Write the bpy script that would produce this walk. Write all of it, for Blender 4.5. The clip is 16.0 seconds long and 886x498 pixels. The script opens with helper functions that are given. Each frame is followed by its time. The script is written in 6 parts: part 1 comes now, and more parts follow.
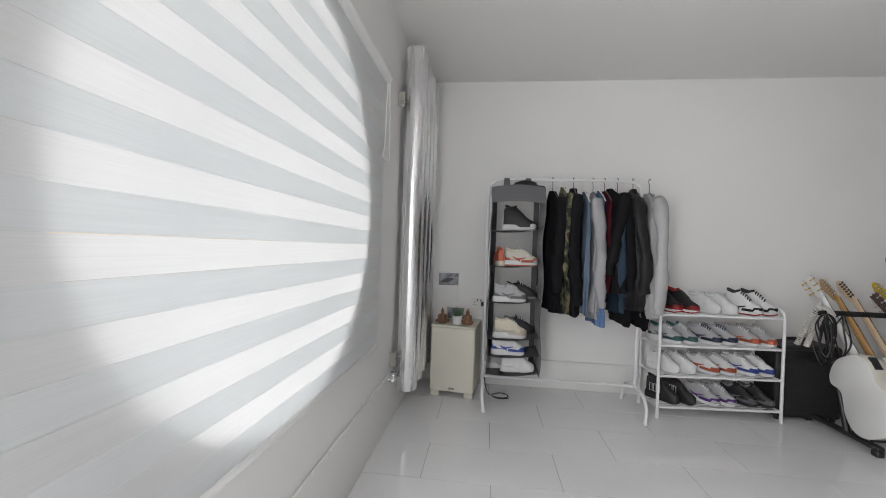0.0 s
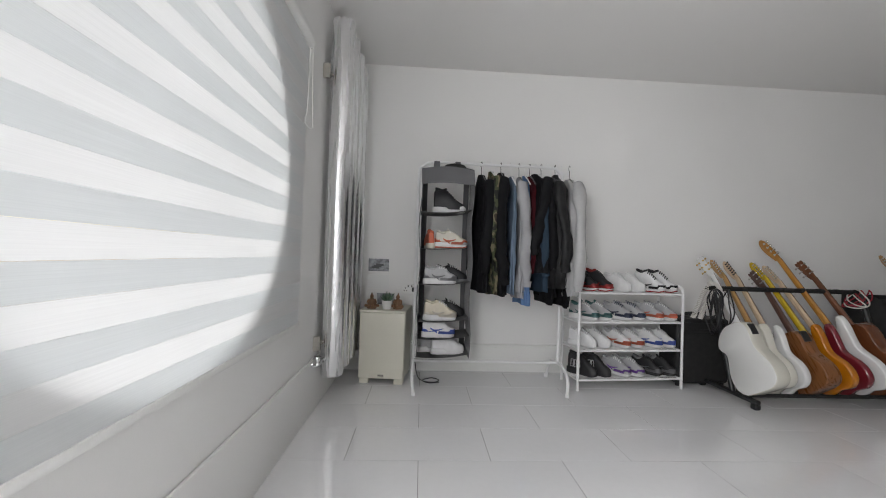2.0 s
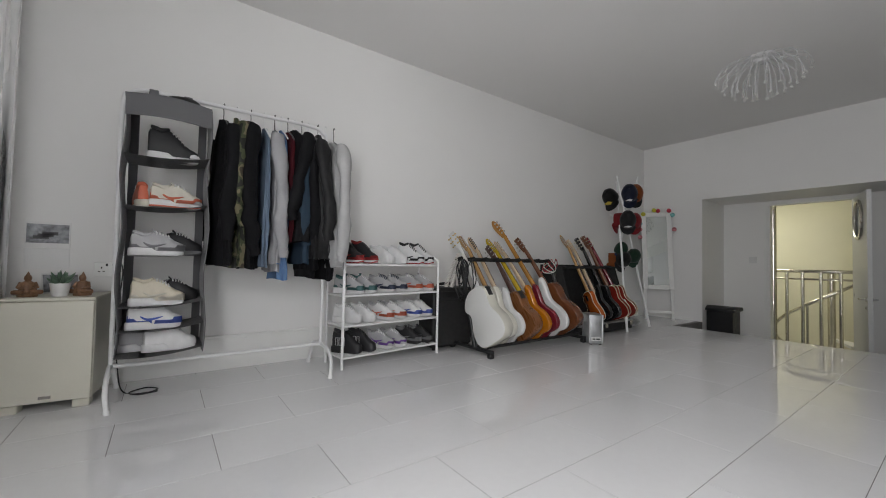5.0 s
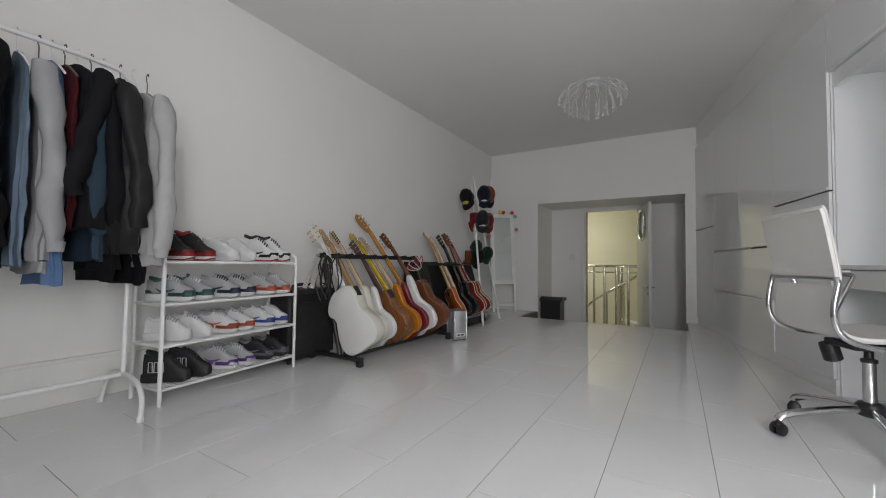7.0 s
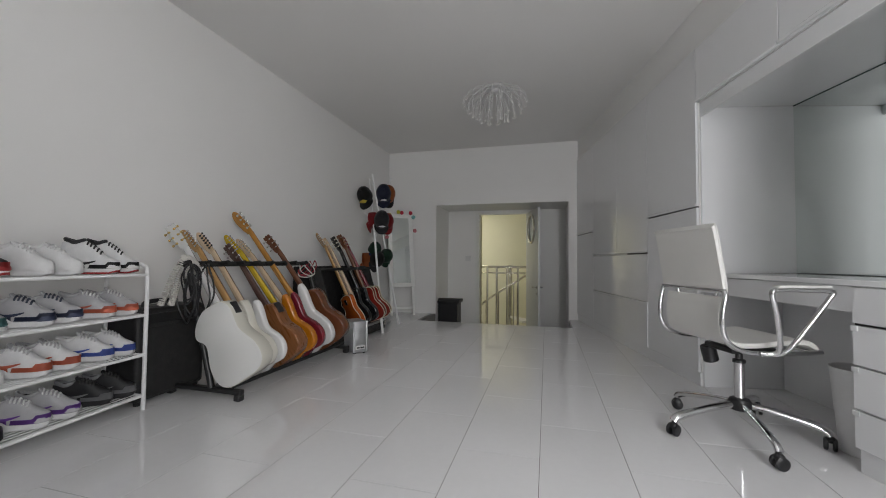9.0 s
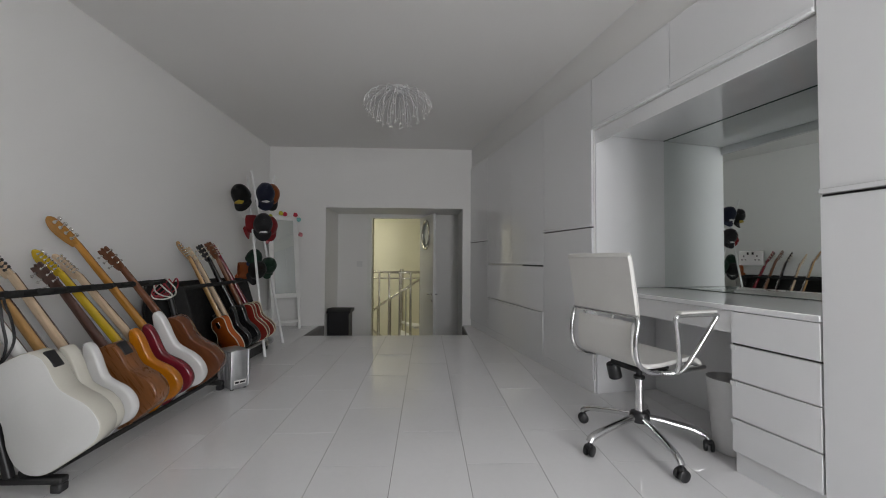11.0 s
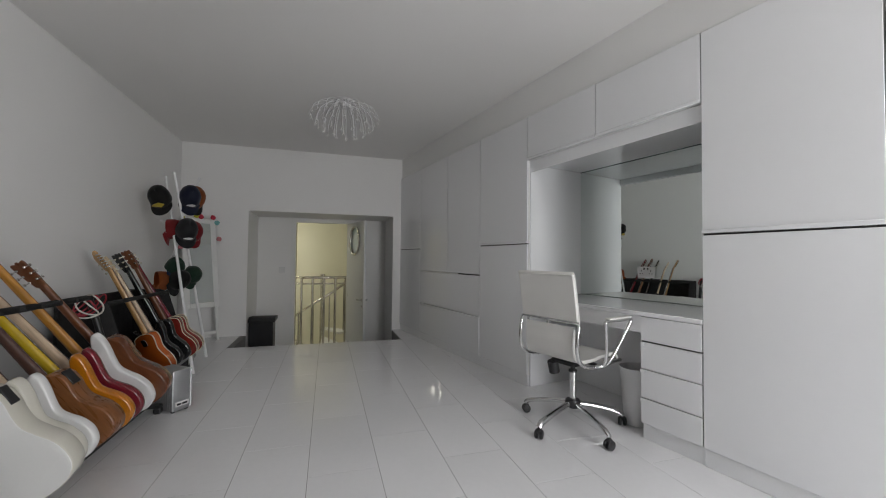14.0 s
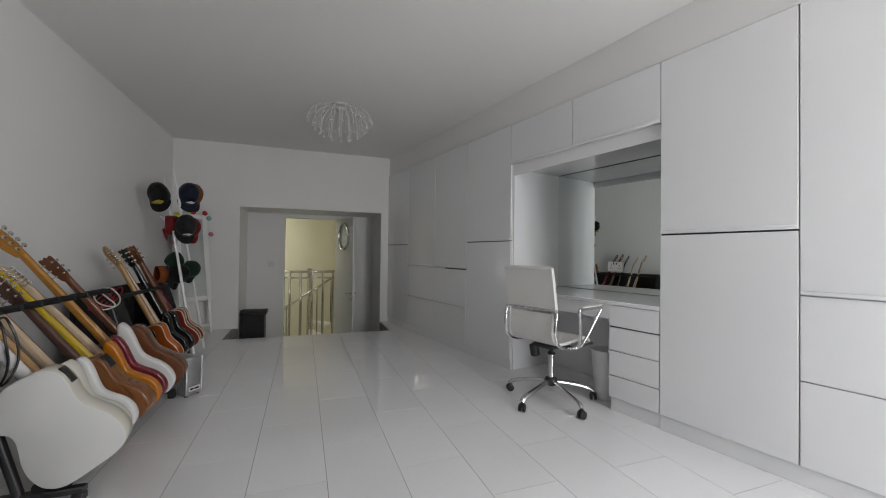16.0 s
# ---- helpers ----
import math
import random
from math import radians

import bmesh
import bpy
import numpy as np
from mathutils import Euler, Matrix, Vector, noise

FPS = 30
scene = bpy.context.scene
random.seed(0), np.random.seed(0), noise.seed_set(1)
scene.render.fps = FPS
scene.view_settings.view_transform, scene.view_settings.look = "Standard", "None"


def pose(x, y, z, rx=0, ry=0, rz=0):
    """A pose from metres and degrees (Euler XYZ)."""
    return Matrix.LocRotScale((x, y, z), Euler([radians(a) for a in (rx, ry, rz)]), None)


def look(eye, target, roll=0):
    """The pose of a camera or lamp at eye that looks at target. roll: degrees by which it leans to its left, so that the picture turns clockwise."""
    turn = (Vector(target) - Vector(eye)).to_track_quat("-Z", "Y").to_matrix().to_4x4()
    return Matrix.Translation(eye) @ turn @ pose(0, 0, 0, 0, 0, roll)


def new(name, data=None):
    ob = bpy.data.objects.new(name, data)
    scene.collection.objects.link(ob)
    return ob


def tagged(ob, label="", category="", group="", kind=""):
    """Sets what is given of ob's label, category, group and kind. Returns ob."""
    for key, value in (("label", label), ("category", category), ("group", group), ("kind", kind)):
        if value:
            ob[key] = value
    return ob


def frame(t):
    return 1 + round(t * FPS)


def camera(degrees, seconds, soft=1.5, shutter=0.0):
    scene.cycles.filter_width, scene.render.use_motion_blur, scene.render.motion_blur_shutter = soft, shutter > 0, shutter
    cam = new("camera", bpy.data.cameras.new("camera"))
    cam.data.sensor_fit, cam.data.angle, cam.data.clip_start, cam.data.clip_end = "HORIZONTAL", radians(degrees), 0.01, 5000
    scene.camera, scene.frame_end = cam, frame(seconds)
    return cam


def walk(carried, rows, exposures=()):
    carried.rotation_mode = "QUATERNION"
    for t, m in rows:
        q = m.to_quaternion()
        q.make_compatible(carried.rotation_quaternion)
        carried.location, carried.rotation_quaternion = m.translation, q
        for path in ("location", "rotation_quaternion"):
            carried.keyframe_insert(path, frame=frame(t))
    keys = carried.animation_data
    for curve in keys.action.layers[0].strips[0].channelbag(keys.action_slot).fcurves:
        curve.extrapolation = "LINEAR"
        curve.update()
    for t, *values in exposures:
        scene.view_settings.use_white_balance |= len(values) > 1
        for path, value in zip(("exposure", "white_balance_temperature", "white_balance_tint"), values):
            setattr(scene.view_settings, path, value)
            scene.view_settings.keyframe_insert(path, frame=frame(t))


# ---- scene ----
cam = camera(98.1, 16.0, soft=1.0)
PATH = [
    (0, (0.126, -0.069, 1.262), (-0.096, 1.919, 1.253), 2.0),
    (0.5, (0.119, -0.044, 1.201), (-0.019, 1.952, 1.213), 1.9),
    (1, (0.137, -0.036, 1.161), (0.069, 1.963, 1.178), 2.0),
    (1.5, (0.158, -0.033, 1.126), (0.162, 1.967, 1.144), 2.1),
    (2, (0.177, -0.023, 1.075), (0.287, 1.974, 1.106), 1.9),
    (2.5, (0.199, -0.014, 1.006), (0.442, 1.97, 1.046), 1.8),
    (3, (0.238, 0.014, 0.979), (0.635, 1.974, 1.008), 1.7),
    (3.5, (0.284, 0.036, 0.921), (0.853, 1.953, 0.964), 1.6),
    (4, (0.322, 0.089, 0.864), (1.109, 1.927, 0.929), 1.3),
    (4.5, (0.345, 0.156, 0.849), (1.332, 1.895, 0.915), 1.2),
    (7, (0.451, 0.613, 0.815), (2.158, 1.651, 0.889), 0.7),
    (7.5, (0.475, 0.662, 0.817), (2.254, 1.572, 0.894), 0.6),
    (8, (0.506, 0.699, 0.831), (2.344, 1.484, 0.907), 0.4),
    (8.5, (0.555, 0.741, 0.852), (2.437, 1.414, 0.925), 0.4),
    (9, (0.648, 0.837, 0.897), (2.578, 1.357, 0.962), 0.5),
    (9.5, (0.739, 0.898, 0.929), (2.704, 1.262, 0.993), 0.4),
    (10, (0.8, 0.933, 0.976), (2.789, 1.136, 1.036), 0.3),
    (12.5, (0.895, 1.365, 1.151), (2.851, 0.95, 1.206), 0.5),
    (13, (0.851, 1.43, 1.177), (2.789, 0.937, 1.234), 0.5),
    (13.5, (0.775, 1.494, 1.171), (2.7, 0.956, 1.228), 0.5),
    (14, (0.681, 1.544, 1.164), (2.595, 0.967, 1.219), 0.6),
    (14.5, (0.61, 1.567, 1.168), (2.519, 0.971, 1.217), 0.6),
    (15, (0.554, 1.617, 1.159), (2.454, 0.993, 1.203), 0.8),
    (15.5, (0.494, 1.678, 1.16), (2.386, 1.031, 1.2), 0.8),
    (16, (0.416, 1.757, 1.174), (2.296, 1.074, 1.201), 0.7),
]
EXPOSURES = [(0.0, 0.04), (2.0, 0.0), (4.5, -0.02), (7.0, -0.10), (10.0, -0.14), (13.0, -0.10), (16.0, -0.17)]
walk(cam, [(t, look(eye, target, roll)) for t, eye, target, roll in PATH], EXPOSURES)
PORT_POWER, SIDE_POWER, HALL_POWER = 6.0, 59.0, 42.0

# ---- light ----
world = bpy.data.worlds.new("sky_world")
scene.world = world
world.use_nodes = True
wn = world.node_tree.nodes
sky = wn.new("ShaderNodeTexSky")
sky.sky_type, sky.sun_disc = "NISHITA", False
sky.sun_elevation, sky.sun_rotation = radians(40), radians(-60)
world.node_tree.links.new(sky.outputs[0], wn["Background"].inputs[0])
wn["Background"].inputs[1].default_value = 0.1

WALL_X, WALL_N, END_X, CEIL = -0.53, 3.57, 7.03, 2.83
PORT_Y, PORT_Z, PORT_R = 1.185, 1.435, 0.77


def lamp(name, kind, m, energy, color, size, shape="DISK", size_y=None):
    data = bpy.data.lights.new(name, kind)
    data.energy, data.color = energy, color
    if kind == "SUN":
        data.angle = radians(size)
    else:
        data.shape, data.size = shape, size
        if size_y:
            data.size_y = size_y
    ob = new(name, data)
    ob.matrix_world = m
    return ob


lamp("overcast_sun", "SUN", look((-6, -4, 8), (0, 1, 0)), 0.8, (1.0, 0.97, 0.93), 12)
lamp("window_daylight", "AREA", look((WALL_X - 0.04, PORT_Y, PORT_Z), (2.0, PORT_Y, PORT_Z)), PORT_POWER, (1.0, 1.0, 1.0), 1.536)
# unseen fill lamp, added to brighten the room from beside the round window
lamp("added_side_fill", "AREA", look((WALL_X - 0.01, -0.50, 1.40), (3.0, 1.40, 1.15)), SIDE_POWER, (0.995, 0.99, 1.0), 0.84, "RECTANGLE", 1.9).data.spread = radians(162)
# unseen lamp added inside the closed stair hall to give its warm light
lamp("unseen_hall_light", "AREA", look((9.2, 3.0, 2.25), (9.4, 2.0, 0)), HALL_POWER, (1.0, 0.96, 0.80), 1.2, "SQUARE")


# ---- materials ----
def mat(name, col, rough=0.5, metal=0.0, var=0.06, vscale=2.0, bump=0.0, bscale=120.0, coat=0.0, sheen=0.0, rand=0.0, spec=0.5, grain=(1, 1, 1), rvar=0.08):
    m = bpy.data.materials.new(name)
    m.use_nodes = True
    n, l = m.node_tree.nodes, m.node_tree.links
    p = n["Principled BSDF"]
    tc = n.new("ShaderNodeTexCoord")
    mp = n.new("ShaderNodeMapping")
    mp.inputs["Scale"].default_value = grain
    l.new(tc.outputs["Object"], mp.inputs["Vector"])
    big = n.new("ShaderNodeTexNoise")
    big.inputs["Scale"].default_value, big.inputs["Detail"].default_value = vscale, 5
    fine = n.new("ShaderNodeTexNoise")
    fine.inputs["Scale"].default_value, fine.inputs["Detail"].default_value = bscale, 3
    for t in (big, fine):
        l.new(mp.outputs[0], t.inputs["Vector"])
    add = n.new("ShaderNodeMath")
    add.operation = "MULTIPLY_ADD"
    add.inputs[1].default_value = 0.4
    l.new(fine.outputs[0], add.inputs[0])
    l.new(big.outputs[0], add.inputs[2])
    rng = n.new("ShaderNodeMapRange")
    rng.inputs["From Min"].default_value, rng.inputs["From Max"].default_value = 0.45, 0.95
    rng.inputs["To Min"].default_value, rng.inputs["To Max"].default_value = 1 - var, 1 + var
    l.new(add.outputs[0], rng.inputs["Value"])
    val = rng.outputs[0]
    if rand:
        oi = n.new("ShaderNodeObjectInfo")
        mr = n.new("ShaderNodeMapRange")
        mr.inputs["To Min"].default_value, mr.inputs["To Max"].default_value = 1 - rand, 1 + rand
        l.new(oi.outputs["Random"], mr.inputs["Value"])
        mu = n.new("ShaderNodeMath")
        mu.operation = "MULTIPLY"
        l.new(val, mu.inputs[0])
        l.new(mr.outputs[0], mu.inputs[1])
        val = mu.outputs[0]
    vm = n.new("ShaderNodeVectorMath")
    vm.operation = "SCALE"
    vm.inputs[0].default_value = col
    l.new(val, vm.inputs["Scale"])
    l.new(vm.outputs[0], p.inputs["Base Color"])
    rr = n.new("ShaderNodeMapRange")
    rr.inputs["From Min"].default_value, rr.inputs["From Max"].default_value = 0.3, 0.7
    rr.inputs["To Min"].default_value, rr.inputs["To Max"].default_value = max(rough * (1 - rvar * 3), 0.02), min(rough * (1 + rvar * 3), 1)
    l.new(big.outputs[0], rr.inputs["Value"])
    l.new(rr.outputs[0], p.inputs["Roughness"])
    p.inputs["Metallic"].default_value = metal
    p.inputs["Specular IOR Level"].default_value = spec
    p.inputs["Coat Weight"].default_value = coat
    p.inputs["Coat Roughness"].default_value = 0.06
    p.inputs["Sheen Weight"].default_value = sheen
    if bump:
        b = n.new("ShaderNodeBump")
        b.inputs["Strength"].default_value, b.inputs["Distance"].default_value = bump, 0.004
        l.new(fine.outputs[0], b.inputs["Height"])
        l.new(b.outputs[0], p.inputs["Normal"])
    return m


def fabric_glow(name, col, through_share):
    """Woven blind cloth: part diffuse, part translucent."""
    m = bpy.data.materials.new(name)
    m.use_nodes = True
    n, l = m.node_tree.nodes, m.node_tree.links
    n.remove(n["Principled BSDF"])
    d, t, mix = n.new("ShaderNodeBsdfDiffuse"), n.new("ShaderNodeBsdfTranslucent"), n.new("ShaderNodeMixShader")
    tc, wv = n.new("ShaderNodeTexCoord"), n.new("ShaderNodeTexNoise")
    wv.inputs["Scale"].default_value = 60
    mp = n.new("ShaderNodeMapping")
    mp.inputs["Scale"].default_value = (1, 0.05, 6)
    l.new(tc.outputs["Object"], mp.inputs[0])
    l.new(mp.outputs[0], wv.inputs["Vector"])
    rg = n.new("ShaderNodeMapRange")
    rg.inputs["To Min"].default_value, rg.inputs["To Max"].default_value = 0.93, 1.05
    l.new(wv.outputs[0], rg.inputs[0])
    vm = n.new("ShaderNodeVectorMath")
    vm.operation = "SCALE"
    vm.inputs[0].default_value = col
    l.new(rg.outputs[0], vm.inputs["Scale"])
    for s in (d, t):
        l.new(vm.outputs[0], s.inputs["Color"])
    mix.inputs[0].default_value = through_share
    l.new(d.outputs[0], mix.inputs[1])
    l.new(t.outputs[0], mix.inputs[2])
    l.new(mix.outputs[0], n["Material Output"].inputs[0])
    return m


def glass(name, rough=0.0, tint=(1, 1, 1)):
    m = bpy.data.materials.new(name)
    m.use_nodes = True
    p = m.node_tree.nodes["Principled BSDF"]
    p.inputs["Base Color"].default_value = (*tint, 1)
    p.inputs["Roughness"].default_value, p.inputs["Transmission Weight"].default_value, p.inputs["IOR"].default_value = rough, 1.0, 1.45
    return m


M_WALL = mat("white_wall_paint", (0.835, 0.83, 0.815), 0.6, var=0.025, vscale=0.8, bump=0.06, bscale=260)
M_CEIL = mat("ceiling_paint", (0.835, 0.825, 0.81), 0.75, var=0.025, vscale=0.5, bump=0.04, bscale=200)
M_TILE = mat("white_polished_tile", (0.84, 0.84, 0.85), 0.04, var=0.03, vscale=1.4, bscale=30, rand=0.018, spec=0.85, rvar=0.12)
M_GROUT = mat("grey_grout", (0.20, 0.195, 0.19), 0.9, var=0.2, vscale=6, bump=0.3)
M_LACQ = mat("white_gloss_lacquer", (0.85, 0.855, 0.865), 0.05, var=0.012, vscale=0.6, bscale=18, bump=0.012, rand=0.01, rvar=0.1, spec=0.8)
# near-black colour painted in for the shade inside gaps, slots and holes
M_GAP = mat("painted_hollow_shade", (0.04, 0.04, 0.04), 0.8)
M_TRIM = mat("white_satin_trim", (0.82, 0.82, 0.80), 0.35, var=0.03, vscale=3)
M_WHITE_MET = mat("white_powder_coat", (0.80, 0.80, 0.80), 0.38, var=0.04, vscale=9, bump=0.03)
M_CHROME = mat("polished_chrome", (0.66, 0.66, 0.665), 0.13, 1.0, var=0.03, vscale=3)
M_BRUSH = mat("brushed_aluminium_tube", (0.86, 0.86, 0.87), 0.27, 1.0, var=0.05, vscale=4, grain=(9, 9, 0.5))
M_STEEL = mat("satin_stainless_steel", (0.62, 0.60, 0.55), 0.18, 1.0, var=0.05, vscale=5)
M_ALU = mat("ribbed_aluminium", (0.50, 0.51, 0.52), 0.42, 1.0, var=0.08, vscale=12, bump=0.05)
M_BLACK = mat("black_plastic", (0.018, 0.018, 0.02), 0.42, var=0.2, vscale=14, bump=0.08)
M_BLKMET = mat("black_satin_metal", (0.02, 0.02, 0.021), 0.35, var=0.25, vscale=10)
M_TOLEX = mat("black_tolex_vinyl", (0.014, 0.014, 0.015), 0.55, var=0.3, vscale=20, bump=0.5, bscale=380)
M_FOAM = mat("black_foam_padding", (0.016, 0.016, 0.016), 0.95, var=0.25, vscale=20, bump=0.3)
M_GREYCLOTH = mat("charcoal_organiser_cloth", (0.12, 0.12, 0.125), 0.9, var=0.12, vscale=8, bump=0.35, bscale=420, sheen=0.2)
M_CREAM = mat("cream_painted_board", (0.66, 0.64, 0.55), 0.42, var=0.03, vscale=3)
M_CHAIR = mat("white_leatherette", (0.74, 0.73, 0.70), 0.38, var=0.03, vscale=5, bump=0.12, bscale=300)
M_MIRROR = mat("mirror_silver", (0.80, 0.845, 0.825), 0.012, 1.0, var=0.0)
M_EDGE = mat("green_glass_edge", (0.06, 0.10, 0.09), 0.2)
M_GLASS = glass("clear_glass")
M_FROST = glass("frosted_glass", 0.5, (0.85, 0.9, 0.88))
M_HALL = mat("pale_yellow_hall_paint", (0.78, 0.76, 0.62), 0.7, var=0.03)
M_DOOR = mat("grey_white_door_paint", (0.62, 0.63, 0.63), 0.35, var=0.03, vscale=2)
M_BEAD = glass("crystal_bead", 0.02)
M_WIRE = mat("white_lamp_wire", (0.70, 0.70, 0.70), 0.25, var=0.03)
M_OPAQUE = fabric_glow("blind_dense_band", (0.91, 0.925, 0.93), 0.45)
M_SHEER = fabric_glow("blind_sheer_band", (0.94, 0.94, 0.94), 0.59)


# ---- mesh helpers ----
def bm_new():
    return bmesh.new()


def box(bm, c, s, m=None, bev=0.0, seg=1):
    r = bmesh.ops.create_cube(bm, size=1.0)
    vs = r["verts"]
    bmesh.ops.scale(bm, vec=s, verts=vs)
    if bev:
        es = list({e for v in vs for e in v.link_edges})
        g = bmesh.ops.bevel(bm, geom=es, offset=bev, segments=seg, affect="EDGES", profile=0.5)
        vs = list({v for f in g["faces"] for v in f.verts} | {v for v in vs if v.is_valid})
    t = Matrix.Translation(c)
    bmesh.ops.transform(bm, matrix=(m @ t) if m else t, verts=vs)
    return bm


def span(bm, a, b, bev=0.0):
    """A box from corner a to corner b."""
    return box(bm, [(p + q) / 2 for p, q in zip(a, b)], [abs(q - p) for p, q in zip(a, b)], bev=bev)


def smooth_path(pts, n=6, closed=False):
    pts = [Vector(p) for p in pts]
    out, k = [], len(pts)
    rng = range(k if closed else k - 1)
    for i in rng:
        if closed:
            p0, p1, p2, p3 = pts[i - 1], pts[i], pts[(i + 1) % k], pts[(i + 2) % k]
        else:
            p0, p1, p2, p3 = pts[max(i - 1, 0)], pts[i], pts[i + 1], pts[min(i + 2, k - 1)]
        for j in range(n):
            t = j / n
            out.append(0.5 * ((2 * p1) + (p2 - p0) * t + (2 * p0 - 5 * p1 + 4 * p2 - p3) * t * t + (3 * p1 - p0 - 3 * p2 + p3) * t ** 3))
    if not closed:
        out.append(pts[-1])
    return out


def tube(bm, pts, r, seg=10, closed=False, flat=1.0):
    """A round bar swept along points; r is one radius or one for each point."""
    pts = [Vector(p) for p in pts]
    k = len(pts)
    rs = r if isinstance(r, (list, tuple)) else [r] * k
    rings, nrm = [], None
    for i, p in enumerate(pts):
        if closed:
            d = pts[(i + 1) % k] - pts[i - 1]
        else:
            d = pts[min(i + 1, k - 1)] - pts[max(i - 1, 0)]
        d.normalize()
        if nrm is None:
            nrm = d.orthogonal().normalized()
        nrm = (nrm - d * nrm.dot(d)).normalized()
        bi = d.cross(nrm)
        rings.append([bm.verts.new(p + (nrm * math.cos(a) + bi * math.sin(a) * flat) * rs[i]) for a in (2 * math.pi * j / seg for j in range(seg))])
    for i in range(k if closed else k - 1):
        a, b = rings[i], rings[(i + 1) % k]
        for j in range(seg):
            bm.faces.new((a[j], a[(j + 1) % seg], b[(j + 1) % seg], b[j]))
    if not closed:
        bm.faces.new(rings[0][::-1])
        bm.faces.new(rings[-1])
    return bm


def lathe(bm, prof, seg=24, m=None):
    rings = []
    for r, z in prof:
        rings.append([bm.verts.new((r * math.cos(2 * math.pi * j / seg), r * math.sin(2 * math.pi * j / seg), z)) for j in range(seg)])
    for a, b in zip(rings, rings[1:]):
        for j in range(seg):
            bm.faces.new((a[j], a[(j + 1) % seg], b[(j + 1) % seg], b[j]))
    bm.faces.new(rings[0][::-1])
    bm.faces.new(rings[-1])
    if m:
        bmesh.ops.transform(bm, matrix=m, verts=[v for ring in rings for v in ring])
    return bm


def slab(bm, outline, y0, y1, e=0.0, m=None):
    """A plate with outline in x, z between y0 and y1; its rims are rounded by e."""
    pts = [Vector((p[0], p[1])) for p in outline]
    k = len(pts)
    area = sum(pts[i].x * pts[(i + 1) % k].y - pts[(i + 1) % k].x * pts[i].y for i in range(k))
    sgn = 1 if area > 0 else -1
    nr = []
    for i in range(k):
        d = (pts[(i + 1) % k] - pts[i - 1]).normalized()
        nr.append(Vector((d.y, -d.x)) * sgn)
    lay = [(y0, e), (y0 + e * 0.35, e * 0.35), (y0 + e, 0), (y1 - e, 0), (y1 - e * 0.35, e * 0.35), (y1, e)] if e else [(y0, 0), (y1, 0)]
    rings = []
    for y, ins in lay:
        rings.append([bm.verts.new((p.x - q.x * ins, y, p.y - q.y * ins)) for p, q in zip(pts, nr)])
    for a, b in zip(rings, rings[1:]):
        for j in range(k):
            bm.faces.new((a[j], a[(j + 1) % k], b[(j + 1) % k], b[j]))
    bm.faces.new(rings[0][::-1])
    bm.faces.new(rings[-1])
    if m:
        bmesh.ops.transform(bm, matrix=m, verts=[v for r in rings for v in r])
    return bm


def ball(bm, c, r, seg=12, ring=8, scale=(1, 1, 1)):
    g = bmesh.ops.create_uvsphere(bm, u_segments=seg, v_segments=ring, radius=r)
    bmesh.ops.scale(bm, vec=scale, verts=g["verts"])
    bmesh.ops.translate(bm, vec=c, verts=g["verts"])
    return bm


def mesh_of(name, bm, material, smooth=True):
    bmesh.ops.recalc_face_normals(bm, faces=bm.faces[:])
    me = bpy.data.meshes.new(name)
    bm.to_mesh(me)
    bm.free()
    me.materials.append(material)
    if smooth:
        for p in me.polygons:
            p.use_smooth = True
        me.set_sharp_from_angle(angle=radians(38))
    return me


def part(name, bm, material, parent=None, label="", smooth=True):
    ob = new(name, mesh_of(name, bm, material, smooth))
    ob.parent = parent
    if label:
        tagged(ob, label)
    return ob


def thing(name, m, label, category, group=""):
    ob = new(name)
    ob.empty_display_size = 0.05
    ob.matrix_world = m
    return tagged(ob, label, category, group)


def struct(name, bm, material, label, category="wall"):
    return tagged(part(name, bm, material, smooth=False), label, category, kind="structure")


# ---- the room's shell ----
PIT_X0, PIT_Y0, PIT_Y1, SUNK, BACK_X, NICHE_Z = 6.23, 0.50, 2.68, -0.52, 7.90, 1.87
DOOR_Y0, DOOR_Y1, DOOR_Z = 1.17, 2.075, 1.80
SOUTH = -1.35

b = bm_new()
span(b, (WALL_X - 0.3, SOUTH - 0.2, -0.30), (PIT_X0, WALL_N + 0.2, -0.0012))
span(b, (PIT_X0, PIT_Y1, -0.30), (END_X + 0.002, WALL_N + 0.2, -0.0012))
span(b, (PIT_X0, SOUTH - 0.2, -0.30), (END_X + 0.002, PIT_Y0, -0.012))
FLOOR = struct("floor", b, M_GROUT, "white polished porcelain tile floor in running bond", "floor")

b = bm_new()
span(b, (WALL_X - 0.3, SOUTH - 0.2, CEIL), (END_X + 0.2, WALL_N + 0.2, CEIL + 0.15))
struct("ceiling", b, M_CEIL, "plain off-white painted ceiling", "ceiling")
b = bm_new()
span(b, (WALL_X, WALL_N, -0.02), (END_X, WALL_N + 0.2, CEIL))
struct("wall_north", b, M_WALL, "plain white painted wall behind the clothes rail", "wall")
b = bm_new()
span(b, (WALL_X, SOUTH - 0.2, -0.02), (END_X, SOUTH, CEIL))
struct("wall_south", b, M_WALL, "plain white wall behind the wardrobes", "wall")

# the window wall with its round opening and, out of view, an opening added for fill light
SIDE_Y0, SIDE_Y1, SIDE_Z0, SIDE_Z1 = -0.95, -0.05, 0.42, 2.38


